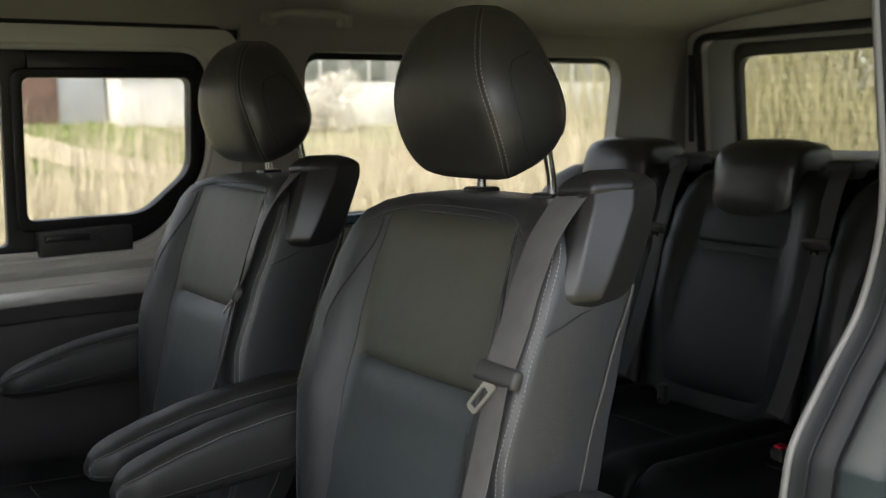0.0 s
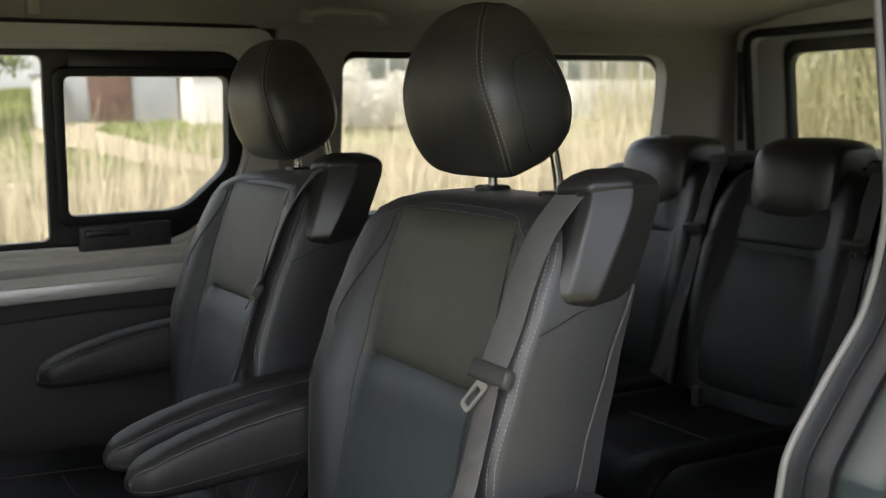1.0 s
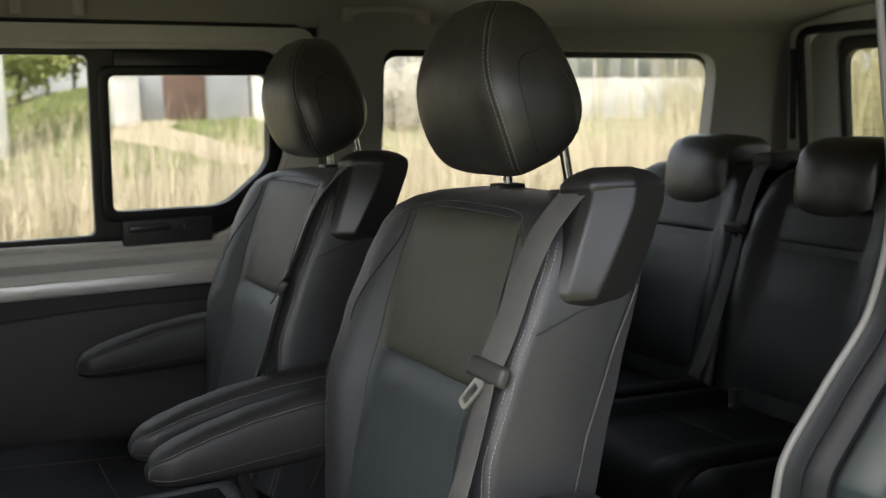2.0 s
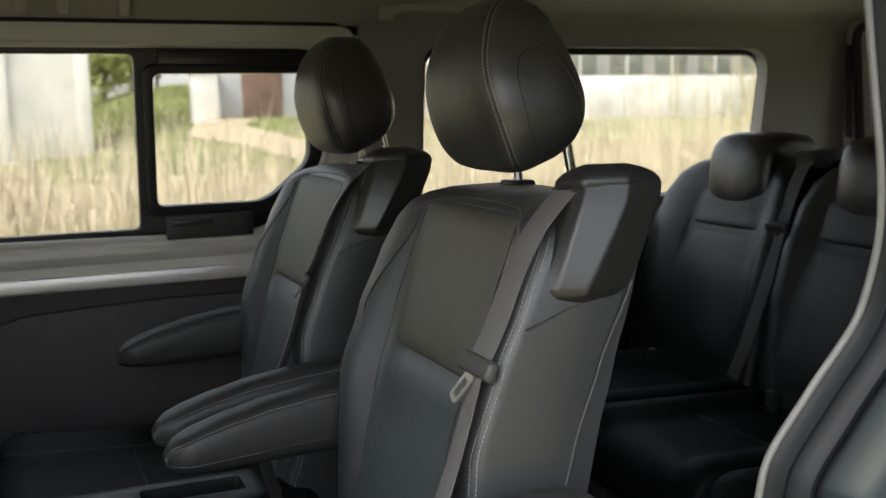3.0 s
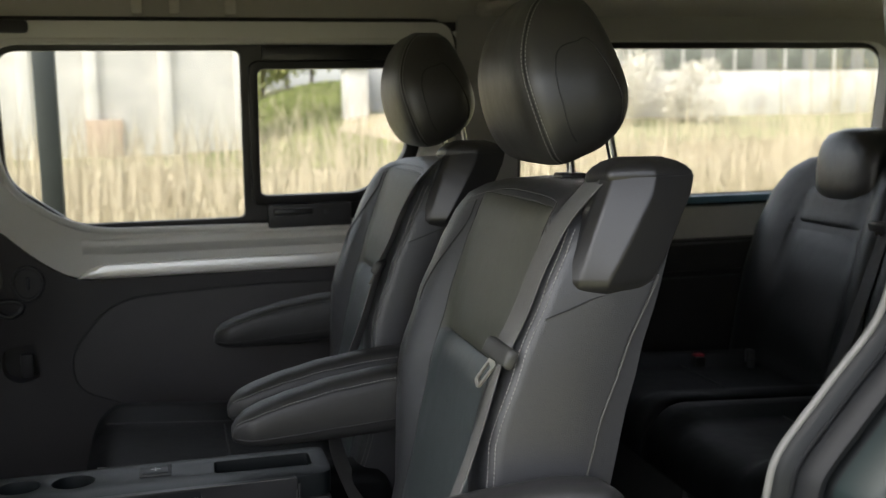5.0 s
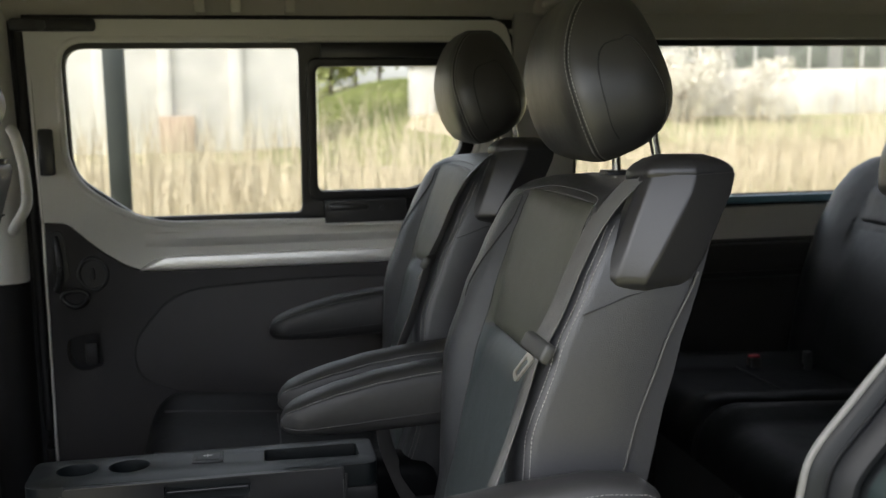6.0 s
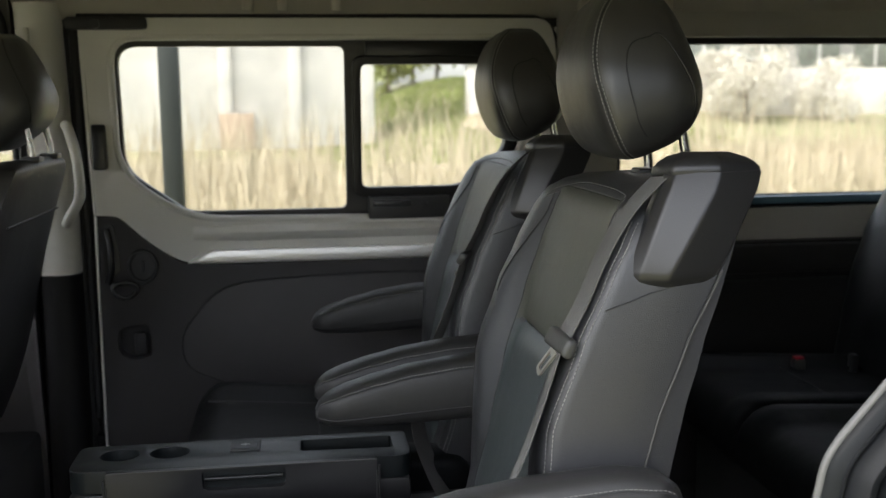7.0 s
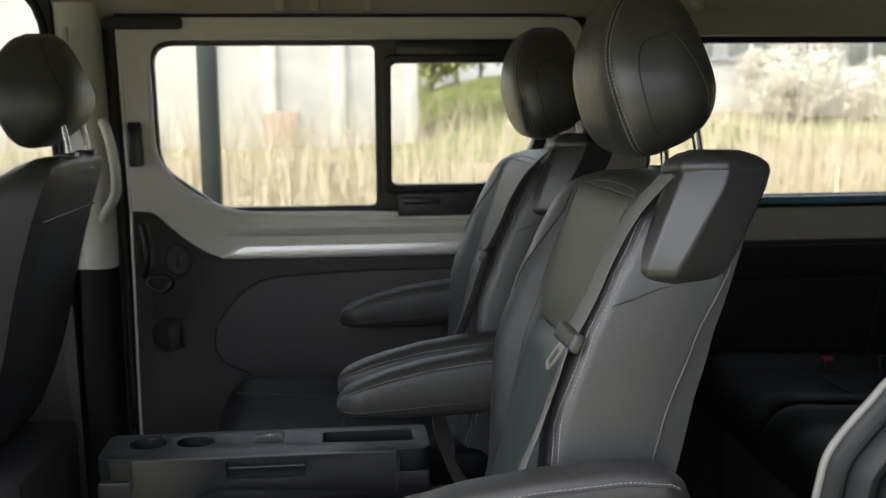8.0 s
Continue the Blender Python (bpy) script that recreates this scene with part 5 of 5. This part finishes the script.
def tree(name, x, y, height, radius, material, seed, label, leaves=2600, size=0.12):
    rng = random.Random(seed)
    z = rise(x, y)
    t = thing(name, label, "tree" if height > 3 else "shrub", at=pose(x, y, z))
    limbs = [sweep([(0, 0, -0.1), (0.05, 0.02, height * 0.3), (0.02, 0.08, height * 0.62)], 0.09 * height / 5, 8)]
    verts, faces = [], []
    for k in range(9):
        a = k * 2.4 + rng.random()
        r = radius * rng.uniform(0.35, 0.75)
        c = (math.cos(a) * r, math.sin(a) * r, height * rng.uniform(0.22, 0.86))
        limbs.append(sweep([(0.03, 0.04, height * 0.35), (c[0] * 0.5, c[1] * 0.5, (height * 0.35 + c[2]) / 2 + 0.1), c], 0.03 * height / 5, 6))
        v, f = leaf_cloud(rng, c, radius * 0.6, leaves // 9, size)
        n = len(verts)
        verts += v
        faces += [tuple(i + n for i in q) for q in f]
    part("trunk", merge(*limbs), BARK, t)
    me = bpy.data.meshes.new("crown")
    me.from_pydata(verts, [], faces)
    me.materials.append(material)
    c = new("crown", me)
    c.parent = t
    return t


for k, (x, y, h, r) in enumerate([(2.4, 49, 5.5, 2.0), (4.2, 52, 6.0, 2.2), (1.6, 53, 7.0, 2.4), (5.3, 50, 4.2, 1.6), (6.8, 52, 5.2, 2.0), (3.3, 55, 5.5, 2.2)]):
    tree("tree", x, y, h, r, LEAF, 10 + k, "green broadleaf tree in spring leaf beside the barn")
for k, (x, y, h, r) in enumerate([(14.6, 33.3, 2.6, 1.2), (15.6, 32.5, 3.2, 1.5), (14.4, 30.6, 2.3, 1.3), (17.5, 31.0, 2.2, 1.2)]):
    tree("blossom_tree", x, y, h, r, BLOSSOM, 20 + k, "white blossoming shrub in front of the house", leaves=6000, size=0.042)
# plain wall added on the open side, out of sight, to block low light
BROWN = make_material("dull brown render", (0.10, 0.09, 0.08), 0.9, vary=0.2, scale=0.6, grain=6, bump=0.2)
blocker = part("wall_blocker", merge(rbox(-1.5, 26, -11.4, -11.0, -0.6, 3.2, 0.03), rbox(-24, -1.5, -11.35, -11.05, -0.6, 0.8, 0.03)), BROWN)
tagged(blocker, "unseen dull brown wall added to block low light", "yard wall", kind="structure")
# dense hedge behind the van
rng = random.Random(7)
hv, hf = [], []
for k in range(200):
    c = (10.5 + rng.uniform(0, 3.0), rng.uniform(-4, 9.0), rng.uniform(-0.2, 5.4))
    v, f = leaf_cloud(rng, c, 1.0, 1200, 0.031)
    n = len(hv)
    hv += v
    hf += [tuple(i + n for i in q) for q in f]
me = bpy.data.meshes.new("hedge")
me.from_pydata(hv, [], hf)
me.materials.append(HEDGE_LEAF)
tagged(new("hedge", me), "dense olive-green hedge of twigs behind the van", "hedge", kind="stuff")
